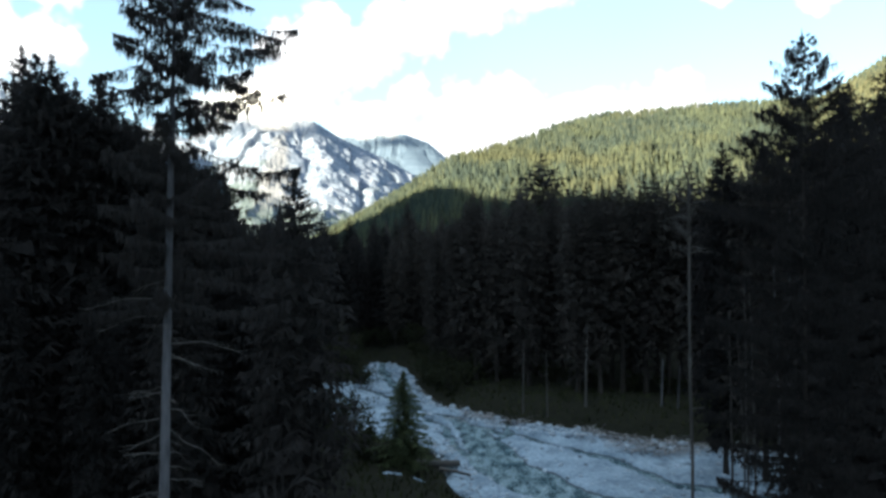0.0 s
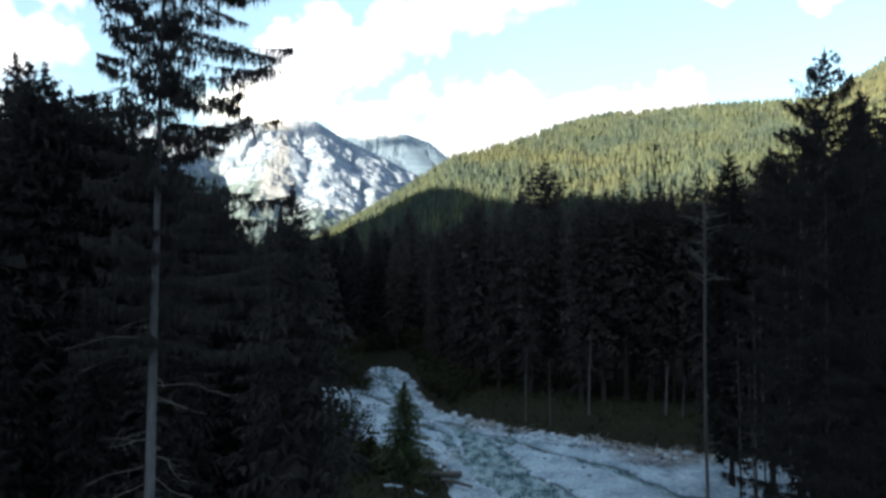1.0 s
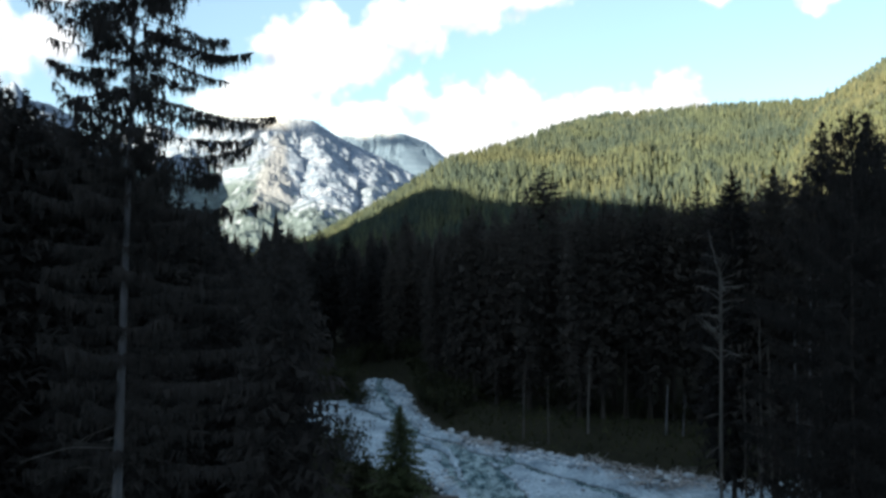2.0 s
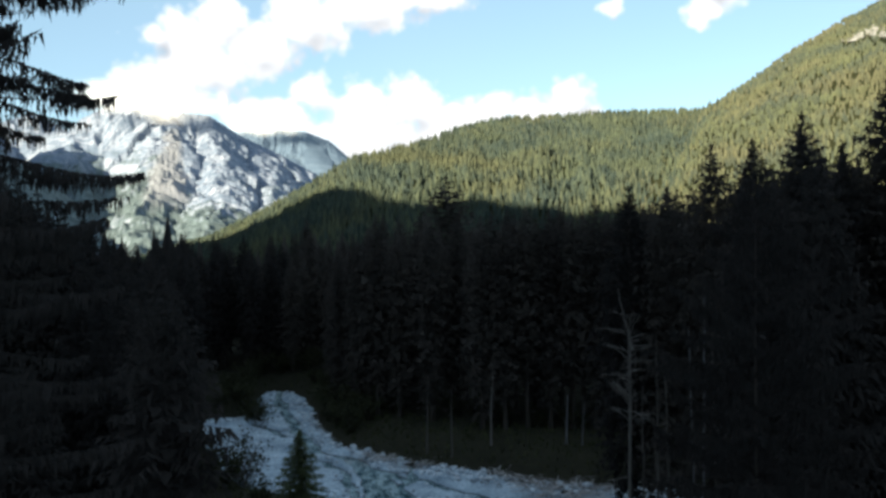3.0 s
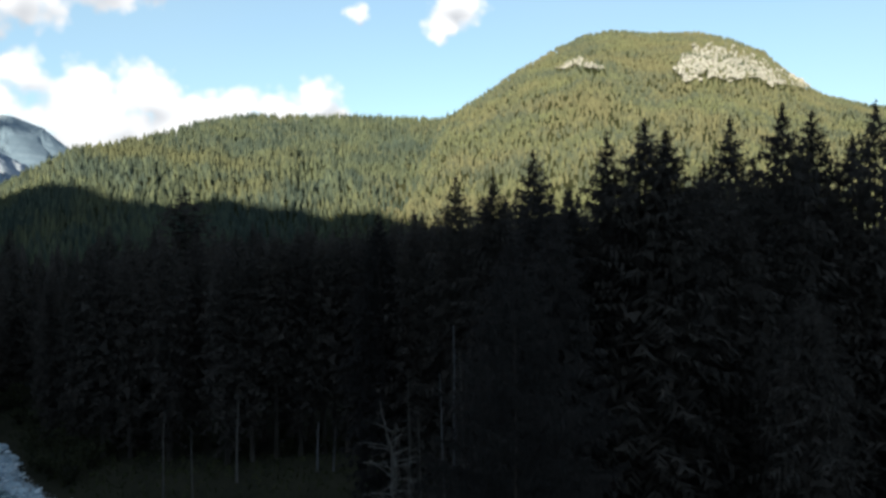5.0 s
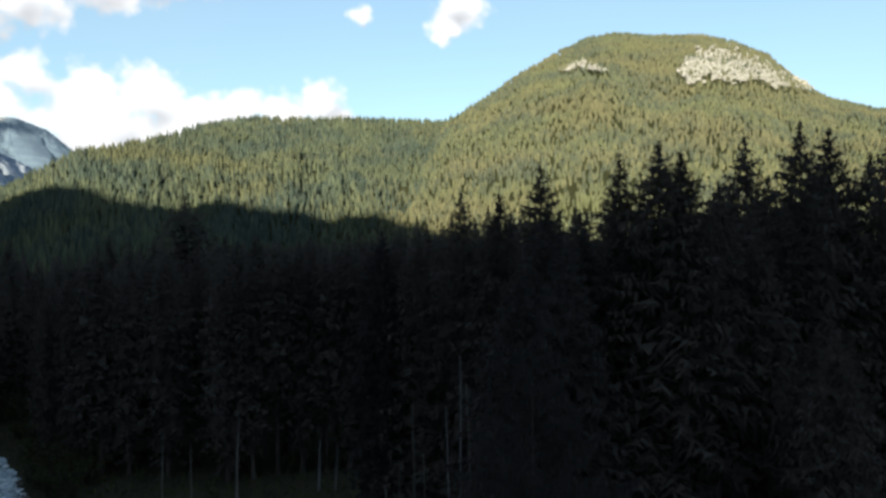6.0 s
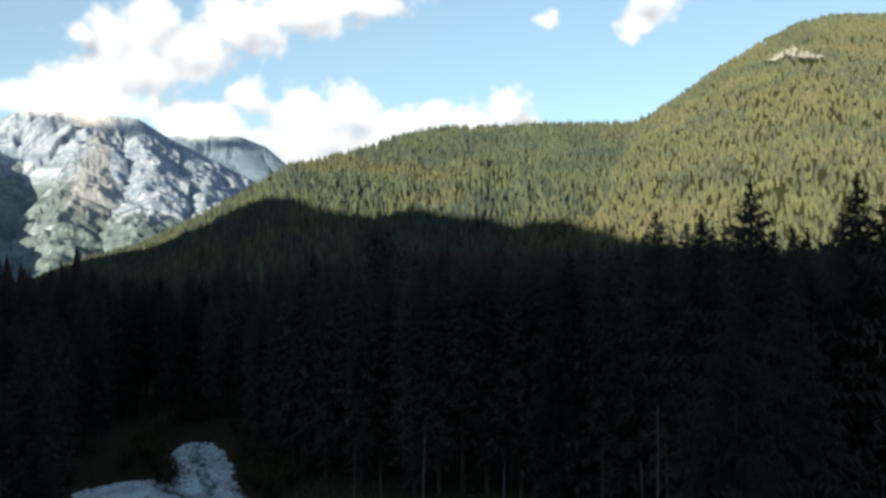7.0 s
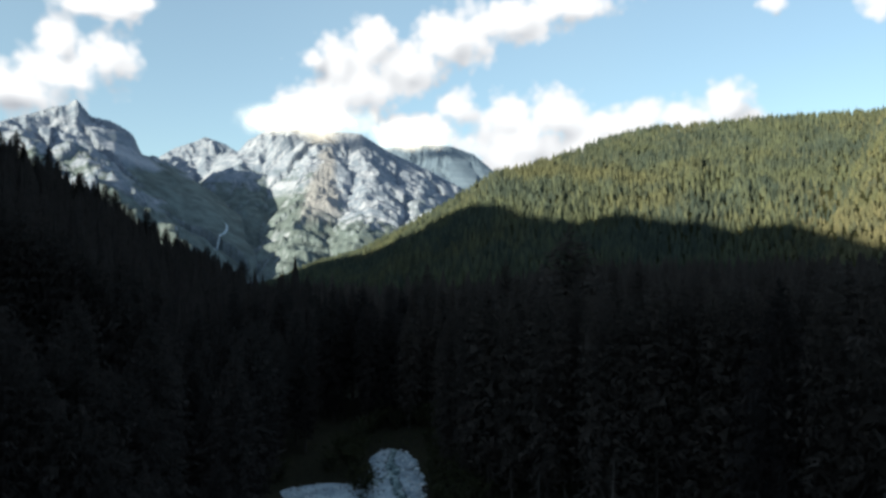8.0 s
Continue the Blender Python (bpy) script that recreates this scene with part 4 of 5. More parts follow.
# and the row behind them: sort, x, y, height of the tip, turn, spread
BEHIND = [
    (0, 42.8, 31.8, 28.9, 3.9, 1.1), (1, 34.0, 33.0, 27.2, 4.2, 1.0), (2, 28.6, 33.4, 26.4, 5.2, 1.0), (0, 24.0, 33.0, 26.0, 0.6, 1.0), (1, 27.0, 46.0, 25.6, 1.6, 1.0),
    (2, 23.4, 50.0, 25.2, 2.6, 1.0), (0, 33.0, 43.0, 26.6, 3.6, 1.0), (1, 29.0, 41.0, 26.2, 4.6, 1.0), (2, 43.5, 29.5, 29.5, 1.4, 1.0),
]
# the edge of the western wood: sort, x, y, height of the tip, turn, spread
WEST_EDGE = [
    (2, -22.1, 36.3, 28.8, 0.4, 1.0), (1, -19.5, 35.0, 27.0, 2.0, 1.0), (0, -24.0, 35.0, 27.4, 3.0, 1.1), (3, -16.0, 36.0, 25.2, 1.0, 1.0), (5, -5.2, 24.2, 20.7, 0.7, 1.0),
    (1, -18.0, 36.5, 26.0, 1.7, 1.0), (0, -16.2, 35.0, 24.9, 4.7, 0.9), (2, -14.6, 38.0, 23.6, 3.7, 1.0), (1, -12.6, 40.0, 22.2, 0.7, 1.0), (5, -11.2, 36.0, 20.4, 2.7, 1.0),
    (5, -9.2, 35.0, 19.2, 5.7, 1.0),
]
# trees within it: sort, x, y, height of the tip, turn, spread
WEST_WOOD = [
    (1, -26.5, 38.0, 29.0, 2.1, 1.0), (5, -8.2, 29.0, 18.3, 1.1, 1.0), (2, -28.0, 44.0, 27.5, 0.3, 1.0), (1, -24.0, 46.0, 26.0, 1.3, 1.0), (0, -20.0, 48.0, 25.0, 2.3, 1.0),
    (2, -16.5, 50.0, 23.5, 3.3, 1.0), (1, -30.5, 41.0, 28.5, 4.3, 1.0),
]
for n, x, y, top, turn, wide in SKYLINE + BESIDE + BEHIND + WEST_EDGE + WEST_WOOD:
    put(n, x, y, top, turn, wide)


# single trees that top the steep spur
g = random.Random(12)
for k in range(26):
    a = -36.0 + 0.70 * k + g.uniform(-0.25, 0.25)
    r = float(np.interp(a, [-120, -50, -36, -17, -12], [500, 420, 420, 600, 650])) * g.uniform(0.93, 1.0)
    x, y = r * math.sin(radians(a)), r * math.cos(radians(a))
    put(k % 3, x, y, land_at(x, y) + g.uniform(17, 31), k * 1.1, g.uniform(1.2, 1.6))

# the wood's edge that falls away towards the river
for k in range(26):
    a, r = -31.0 + 0.5 * k, 37.0 if k % 2 else 41.0
    top = float(np.interp(a, [-31, -26.7, -24, -22.6, -20.6, -18.4], [27.0, 26.0, 24.3, 23.5, 22.5, 21.8])) - 0.2 + 0.9 * math.sin(k * 2.4)
    put((0, 1, 2, 5)[k % 4], r * math.sin(radians(a)), r * math.cos(radians(a)), top, k * 1.3, 1.05)

# taller spruces behind that edge
for k in range(20):
    a, r = -31.0 + 0.6 * k, 68.0 if k % 2 else 73.0
    top = 18 + (float(np.interp(a, [-31, -26.7, -24, -22.6, -20.6, -19.2], [33.0, 30.8, 28.0, 27.0, 25.0, 23.4])) - 18) * r / 70 + 0.9 * math.sin(k * 2.9)
    put((1, 0, 2)[k % 3], r * math.sin(radians(a)), r * math.cos(radians(a)), top, k * 1.9, 0.9)


def fill(count, spot, tops, near, seed, sorts=5, clear=4.2):
    """Scatter trees over a stretch of the plan with a least distance between them."""
    rng, placed, tries = random.Random(seed), [], 0
    while len(placed) < count and tries < count * 60:
        tries += 1
        x, y = spot(rng)
        if any((x - a) ** 2 + (y - b) ** 2 < near * near for a, b in placed):
            continue
        if float(river_distance(np.array([x]), np.array([y]))[0]) < clear:
            continue
        placed.append((x, y))
        put(rng.randrange(sorts), x, y, rng.uniform(*tops), rng.random() * 6.28, rng.uniform(0.85, 1.1))


def right_wood(rng):
    a, r = radians(rng.uniform(-3, 52)), math.sqrt(rng.uniform(58**2, 130**2))
    return r * math.sin(a), r * math.cos(a)


def left_wood(rng):
    a, r = radians(rng.uniform(-42, -13)), math.sqrt(rng.uniform(34**2, 120**2))
    return r * math.sin(a), r * math.cos(a)


def right_bank(rng):
    t = rng.random()
    return -2 + 50 * t + rng.uniform(-2, 8), 86 - 18 * min(1, t * 1.7) + rng.uniform(0, 9)


def river_end(rng):
    return rng.uniform(-34, 2), rng.uniform(109, 132)


def left_bank(rng):
    return rng.uniform(-38, -19), rng.uniform(62, 108)


# the wood's edge beyond the river
for k in range(28):
    a, r = 11.0 + 0.9 * k, 73.0 + 5.0 * (k % 2)
    top = float(np.interp(a, [11, 18, 21, 24, 28, 31, 36], [24.0, 24.9, 24.8, 25.7, 26.4, 27.3, 28.0])) + 0.8 * math.sin(k * 2.1)
    put(k % 5, r * math.sin(radians(a)), r * math.cos(radians(a)), top, k * 1.7, 1.05)
fill(18, right_bank, (22.0, 25.4), 3.3, 15)
fill(44, river_end, (19.0, 24.0), 3.0, 16, 3, 2.4)
fill(44, left_bank, (16.0, 22.0), 3.0, 17, 3, 2.6)
fill(16, lambda g: (g.uniform(-3, 9), g.uniform(80, 108)), (19, 24), 3.0, 18, 3, 2.2)
fill(42, right_wood, (23.4, 26.6), 5.0, 5)
fill(32, left_wood, (17.0, 21.5), 4.6, 6)
fill(20, lambda g: (g.uniform(24, 60), g.uniform(14, 44)), (20, 25), 4.0, 7)
fill(12, lambda g: (g.uniform(-20, -8), g.uniform(24, 44)), (17, 20.5), 3.0, 8)

# tall tree beside the viewer, with a long bare trunk
tall = open_spruce("tall spruce with a long bare grey trunk and open drooping crown", 27.0, 15.0, 217, lambda below: min(2.05, 0.25 + 0.40 * below), 11, 0.15, 70, 8, 1.22, M_GREY_BARK, 0.38, 7)
plant(tall, -4.51, 9.84, 29.5, 0.6, 27.4, 1.0, True)
tall.matrix_basis = tall.matrix_basis @ Euler((0, 0, -0.6)).to_matrix().to_4x4() @ Euler((radians(-10.3), radians(-2.0), 0)).to_matrix().to_4x4() @ Euler((0, 0, 0.6)).to_matrix().to_4x4()      # it leans away

# airy young top and the broken snag by it
airy = open_spruce("open topped spruce with thin upturned boughs", 20.5, 6.0, 235, lambda below: min(2.5, 0.10 + 0.58 * below), 31, 0.10, 8, 34, 1.15)
plant(airy, 8.4, 15.9, 22.8, 0.2, 20.9, 1.0, True)


def make_snag(x, y, top):
    h = top - land_at(x, y)
    tree = tagged(new("dead_tree"), "bare broken dead tree with a forked top", "tree")
    child("trunk", trunk_mesh("trunk", h - 0.8, 0.050, 51, M_DEADWOOD, top=0.6), tree)
    add_dead_branches(tree, h * 0.4, h - 2.6, 9, 0.7, 52, -0.25)
    add_dead_branches(tree, h - 3.0, h - 0.8, 48, 0.62, 56, -0.2, (-60, 0))
    fork = child("broken_top", trunk_mesh("broken_top", 1.3, 0.028, 53, M_DEADWOOD, top=0.3), tree)
    fork.matrix_basis = pose(0, 0, h - 1.2, 0, -14, 0)
    tree.matrix_basis = pose(x, y, land_at(x, y))


make_snag(5.9, 16.4, 20.6)


def make_bare_trunk(x, y, top, r, seed, bark):
    h = top - land_at(x, y)
    tree = tagged(new("dead_tree"), "slender bare pale dead trunk among the spruces", "tree", "dead trunks at the forest edge")
    child("trunk", trunk_mesh("trunk", h, r, seed, bark, lean=0.3, top=0.25), tree)
    add_dead_branches(tree, h * 0.3, h * 0.95, 7, 0.7, seed)
    tree.matrix_basis = pose(x, y, land_at(x, y), 0, 0, seed * 40)


for x, y, top, r, n in [(15.9, 31.6, 19.8, 0.10, 1), (15.8, 35.8, 16.8, 0.08, 2), (15.2, 31.0, 17.8, 0.07, 12), (16.1, 30.7, 18.8, 0.06, 13), (14.3, 31.5, 15.9, 0.07, 14), (14.9, 35.6, 14.4, 0.08, 15), (16.9, 31.0, 16.5, 0.07, 3), (13.6, 31.0, 14.0, 0.06, 4), (22.0, 27.5, 14.5, 0.08, 5), (22.6, 27.9, 13.8, 0.07, 6),
                       (20.7, 65.3, 7.2, 0.12, 7), (22.0, 64.6, 6.6, 0.10, 8), (13.9, 67.6, 10.0, 0.11, 9), (7.9, 69.4, 8.5, 0.08, 10), (10.1, 67.9, 7.5, 0.07, 11)]:
    make_bare_trunk(x, y, top, r, n, M_GREY_BARK if n in (1, 7, 8, 12) else M_DEADWOOD)

young = spruce("young spruce on the river bank", 8.0, 0.3, 4.0, 24, 8, 9, 71, r0=0.10, dead=0, slope=0.36, inner=0.4, droop=0.3, needles=M_YOUNG_NEEDLE)
plant(young, -3.1, 50.8, 8.6, 0.0, 8.4, 1.5, True)


# ---------------------------------------------------------------- far woods
def woods(name, label, spots, seed, height, mat, sides=6, tiers=4, rounded=False, blunt=False):
    """Many small ragged conifers in one object."""
    rng = np.random.default_rng(seed)
    V, F = [], []
    for k in range(tiers):
        step = 0.84 / tiers
        z0, z1 = 0.08 + step * k, 0.08 + step * k + (2.4 if k < tiers - 2 else 1.1 * (tiers - k)) * step
        rad = 0.145 * (1 - k / (tiers + 0.4))
        b = len(V)
        for j in range(sides):
            a = 6.283 * (j + 0.5 * (k % 2)) / sides
            w = rad * (1.15 if j % 2 else 0.75)
            V.append((w * math.cos(a), w * math.sin(a), z0 - (0.04 if j % 2 else 0)))
        V.append((0, 0, z1))
        F += [(b + j, b + (j + 1) % sides, b + sides) for j in range(sides)]
    if rounded:      # closed pointed crowns, as far conifers show
        ring = lambda z, w, o: [(w * math.cos(6.283 * (j + o) / sides), w * math.sin(6.283 * (j + o) / sides), z) for j in range(sides)]
        V = ring(0.05, 0.130, 0) + (ring(0.56, 0.150, 0.5) if blunt else ring(0.46, 0.115, 0.5)) + [(0, 0, 0.92 if blunt else 1.0)]
        F = []
        for j in range(sides):
            k = (j + 1) % sides
            F += [(j, k, sides + j), (k, sides + k, sides + j), (sides + j, sides + k, 2 * sides)]
    V, F = np.array(V), np.array(F)
    n = len(spots)
    h = rng.uniform(height[0], height[1], n) * rng.uniform(0.75, 1.1, n)
    wide = h * rng.uniform(0.8, 1.25, n)
    turn = rng.uniform(0, 6.283, n)
    c, s = np.cos(turn)[:, None], np.sin(turn)[:, None]
    jit = 1 + rng.uniform(-0.22, 0.22, (n, len(V)))
    x = (V[:, 0] * c - V[:, 1] * s) * jit * wide[:, None] + spots[:, :1]
    y = (V[:, 0] * s + V[:, 1] * c) * jit * wide[:, None] + spots[:, 1:2]
    z = V[:, 2] * h[:, None] + land(spots[:, 0], spots[:, 1])[:, None] - 0.4
    verts = np.stack([x, y, z], -1).reshape(-1, 3)
    faces = (F[None] + (np.arange(n) * len(V))[:, None, None]).reshape(-1, 3)
    ob = new(name, np_mesh(name, verts, faces, mat))
    tagged(ob, label, "forest", kind="stuff")


def scatter(count, az, dist, seed, keep=None):
    rng = np.random.default_rng(seed)
    a = np.radians(rng.uniform(az[0], az[1], count))
    r = np.sqrt(rng.uniform(dist[0] ** 2, dist[1] ** 2, count))
    p = np.stack([r * np.sin(a), r * np.cos(a)], -1)
    ok = river_distance(p[:, 0], p[:, 1]) > 6
    if keep is not None:
        ok &= keep(np.degrees(a), r, p)
    return p[ok]


CLIFFS = [  # azimuths, elevations, seed; middle line and half height along them
    ((47.6, 57.2), (10.6, 14.8), 61, [47.6, 50, 53, 57.2], [13.0, 13.5, 12.8, 10.8], [47.6, 48.6, 50, 53, 55.5, 57.2], [0.15, 1.2, 1.5, 1.2, 0.8, 0.15]),
    ((38.2, 42.4), (13.0, 14.9), 65, [38.2, 40.3, 42.4], [13.7, 14.1, 13.4], [38.2, 39.2, 40.3, 41.4, 42.4], [0.05, 0.28, 0.42, 0.28, 0.05]),
]


def cliff_mask(cliff, az, el):
    """Positive inside a bare patch near the hill's top."""
    _, _, seed, mid_az, mid_el, half_az, half_el = cliff
    return 1 - np.abs(el - np.interp(az, mid_az, mid_el)) / np.interp(az, half_az, half_el) + 0.7 * fbm(az * 2.4, el * 3, seed, 5)


def not_cliff(az, r, p):
    el = np.degrees(np.arctan2(land(p[:, 0], p[:, 1]) + 6 - EYE, r))
    chance = np.random.default_rng(4).uniform(0, 1, len(az))
    ok = np.ones(len(az), bool)
    for c in CLIFFS:
        bare = (az > c[0][0]) & (az < c[0][1]) & (np.maximum(cliff_mask(c, az, el), cliff_mask(c, az, el + 0.3)) > 0.15)
        ok &= ~(bare & (chance > 0.16))
    return ok


def on_near_side(az, r, p):
    crest = np.where(az < 26, np.interp(az, [-24, -10, -1, 12, 60], [1500, 1330, 1010, 1250, 1300]), np.interp(az, [16, 22, 29.2, 33, 40, 62], [1300, 1300, 1300, 1250, 1500, 1700]))
    return not_cliff(az, r, p) & (r < crest + 30)


slope = scatter(84000, (-22, 66), (480, 1700), 1, on_near_side)
s_az, s_r = np.degrees(np.arctan2(slope[:, 0], slope[:, 1])), np.hypot(slope[:, 0], slope[:, 1])
east = s_az > 23 + 6.5 * np.clip((s_r - 700) / 450, 0, 1) + 2.5 * fbm(s_r / 60, s_az, 44, 3) + np.random.default_rng(8).normal(0, 1.6, len(slope))
woods("spruce_forest_slope", "sunlit green conifer forest on the hillside", slope[~east], 2, (10, 16), M_FAR_FOREST, 4, 3, True)
woods("mixed_forest_slope", "sunlit olive conifer forest below the hilltop", slope[east], 12, (7, 11), M_MIXED_FOREST, 4, 3, True, True)
def old_stand(az, r, p):
    el = np.degrees(np.arctan2(land(p[:, 0], p[:, 1]) - EYE, r))
    return (el > 5.5) & (el < 9.6) & (fbm(az * 0.9, el * 0.8, 70, 3) > -0.05)


woods("spruce_forest_stand", "darker stand of taller spruces below the ridge", scatter(900, (10.5, 15.5), (760, 1240), 41, old_stand), 42, (12, 17), M_FAR_FOREST, 5, 3, True)
woods("spruce_forest_valley", "shaded conifer forest on the valley floor", scatter(2900, (-14, 64), (132, 480), 3), 4, (16, 23), M_HAZED_NEEDLE, 6, 4)
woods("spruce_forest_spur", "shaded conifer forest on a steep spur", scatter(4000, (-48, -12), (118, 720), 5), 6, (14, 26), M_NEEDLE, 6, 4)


def make_cliff(cliff, rows, cols):
    az, el = np.meshgrid(np.linspace(*cliff[0], rows), np.linspace(*cliff[1], cols), indexing="ij")
    v = np.zeros(az.shape + (3,))
    for i in range(az.shape[0]):
        r = np.linspace(900, 2000, 700)
        a = radians(az[i, 0])
        z = land(r * math.sin(a), r * math.cos(a))
        ang = np.maximum.accumulate(np.degrees(np.arctan2(z - EYE, r)))
        rr = np.interp(el[i], ang, r)
        rr = rr - 5 - 5 * fbm(az[i] * 3.2, el[i] * 2.0, 63, 5, True) - 2.5 * fbm(az[i] * 11, el[i] * 5, 64, 3, True)
        v[i] = np.stack([rr * math.sin(a), rr * math.cos(a), EYE + (rr + 5) * np.tan(np.radians(el[i]))], -1)
    mask = cliff_mask(cliff, az, el) > 0.0
    f = grid_faces(*az.shape)
    f = f[mask.ravel()[f].all(1)]
    used_v, inv = np.unique(f, return_inverse=True)
    ob = new("cliff", np_mesh("cliff", v.reshape(-1, 3)[used_v], inv.reshape(-1, 4)[:, ::-1], M_CLIFF))
    tagged(ob, "pale bare limestone cliff near the hilltop", "cliff", kind="structure")


make_cliff(CLIFFS[0], 150, 76)
make_cliff(CLIFFS[1], 60, 36)


# ---------------------------------------------------------------- the river
CHANNELS = [  # centre line and half width of each arm of the stream
    (np.array([(-10, 112), (-8.7, 98), (-7.2, 88), (-5.0, 80), (-2.6, 74.5), (0.6, 70.6), (2.7, 64.4), (3.9, 58.9), (4.9, 54.4), (6.9, 50.8), (9.5, 47.2), (18, 42), (45, 38)], float), [0.5, 0.5, 0.5, 0.5, 0.6, 0.9, 1.4, 1.8, 2.2, 2.2, 2.0, 2.0, 2.0]),
    (np.array([(0.8, 69.8), (4.0, 66.1), (6.1, 63.5), (10.4, 59.8), (12.4, 57.8), (14.4, 54.3), (16.4, 50.9), (22, 47), (32, 44), (60, 41)], float), [0.4, 0.4, 0.4, 0.45, 0.5, 0.55, 0.6, 0.7, 0.8, 0.9]),
    (np.array([(6.7, 67.9), (5.6, 63.4), (3.7, 61.6), (2.2, 61.0)], float), [0.4, 0.4, 0.4, 0.4]),
    (np.array([(-8.5, 94), (-11, 86), (-5.6, 79.4), (-2.8, 72.5), (-0.4, 66.4), (1.3, 59.4), (2.5, 54)], float), [0.3] * 7),
]


def channel_depth(x, y):
    best = np.full(x.shape, 9.0)
    for line, half in CHANNELS:
        for (ax, ay), (bx, by), h0, h1 in zip(line[:-1], line[1:], half[:-1], half[1:]):
            ex, ey = bx - ax, by - ay
            t = np.clip(((x - ax) * ex + (y - ay) * ey) / (ex * ex + ey * ey), 0, 1)
            best = np.minimum(best, np.hypot(x - ax - t * ex, y - ay - t * ey) / (h0 + t * (h1 - h0)))
    return best


def bed_height(x, y):
    c = channel_depth(x + 1.1 * fbm(x / 3.5, y / 3.5, 91, 4), y + 1.1 * fbm(x / 3.5, y / 3.5, 92, 4))
    h = 0.24 + 0.36 * fbm(x / 6, y / 6, 93, 4) + 0.16 * fbm(x / 1.1, y / 1.1, 94, 3)
    return h + 0.06 - 0.70 * (1 - smooth(0.75, 1.25, c))


def make_river():
    x, y = np.meshgrid(np.arange(-24, 70, 0.3), np.arange(34, 114, 0.3), indexing="ij")
    d = river_distance(x, y)
    z = bed_height(x, y) - 0.9 * smooth(-0.6, 1.6, d + 1.5 * fbm(x / 3, y / 3, 95, 4))
    f = grid_faces(*x.shape)
    f = f[(d.ravel()[f] < 2.4).all(1)]
    used_v, inv = np.unique(f, return_inverse=True)
    v = np.stack([x, y, z], -1).reshape(-1, 3)[used_v]
    tagged(new("river_bed", np_mesh("river_bed", v, inv.reshape(-1, 4), M_GRAVEL, True)), "pale limestone gravel bed of a mountain river", "gravel", kind="structure")
    f = grid_faces(*x.shape)
    f = f[(d.ravel()[f] < 0.0).all(1)]
    used_v, inv = np.unique(f, return_inverse=True)
    w = np.stack([x, y, 0 * x - 0.02 + 0.015 * fbm(x, y, 96, 3)], -1).reshape(-1, 3)[used_v]
    tagged(new("water", np_mesh("water", w, inv.reshape(-1, 4), M_WATER, True)), "shallow grey green braided stream", "river", kind="structure")


make_river()


def make_gravel_patch():
    """A small flat of washed gravel on the near bank."""
    x, y = np.meshgrid(np.arange(-7.5, -0.5, 0.2), np.arange(45.0, 50.0, 0.2), indexing="ij")
    f = grid_faces(*x.shape)
    inside = 1 - np.hypot((x + 4.0) / 3.0, (y - 47.2 + 0.12 * x) / 0.8) + 0.9 * fbm(x / 1.6, y / 0.9, 97, 4)
    f = f[(inside.ravel()[f] > 0.3).all(1)]
    used_v, inv = np.unique(f, return_inverse=True)
    v = np.stack([x, y, land(x, y) + 0.05 + 0.05 * fbm(x, y, 98, 3)], -1).reshape(-1, 3)[used_v]
    tagged(new("gravel_patch", np_mesh("gravel_patch", v, inv.reshape(-1, 4), M_GRAVEL, True)), "washed pale gravel on the grassy bank", "gravel", kind="structure")


make_gravel_patch()


def edge_height(x, y):
    """The bed's height, falling away under the banks."""
    return bed_height(x, y) - 0.9 * smooth(-0.6, 1.6, river_distance(x, y) + 1.5 * fbm(x / 3, y / 3, 95, 4))


def make_silt():
    """Dark silt and root soil slumped from the far bank onto the gravel."""
    x, y = np.meshgrid(np.arange(-4, 40, 0.2), np.arange(50, 90, 0.2), indexing="ij")
    d = river_distance(x, y)
    far = y > np.interp(x, [-4, 0.3, 6.3, 14, 22, 40], [78, 69, 63, 57.5, 53.5, 51])
    wide = np.interp(x, [-4, 2, 6, 12, 18, 24, 40], [0.6, 1.6, 1.2, 1.0, 3.2, 2.6, 1.5])
    inside = 0.55 + d / wide + 1.5 * fbm(x / 1.3, y / 1.0, 99, 4)
    f = grid_faces(*x.shape)
    f = f[((inside > 0.12) & far & (d > -5) & (d < 0.6)).ravel()[f].all(1)]
    used_v, inv = np.unique(f, return_inverse=True)
    v = np.stack([x, y, edge_height(x, y) + 0.05 + 0.05 * fbm(x / 0.6, y / 0.6, 98, 3)], -1).reshape(-1, 3)[used_v]
    tagged(new("bank_silt", np_mesh("bank_silt", v, inv.reshape(-1, 4), M_FLOOR, True)), "dark silt and root soil slumped onto the gravel", "soil", kind="structure")


make_silt()


def rock_verts(rng, flat=0.7):
    bm = bmesh.new()
    bmesh.ops.create_icosphere(bm, subdivisions=1, radius=1.0)
    v = np.array([tuple(p.co) for p in bm.verts])
    f = np.array([[p.index for p in q.verts] for q in bm.faces])
    bm.free()
    return v * rng.uniform(0.72, 1.2, (len(v), 1)) * np.array([1, 0.8, flat]), f


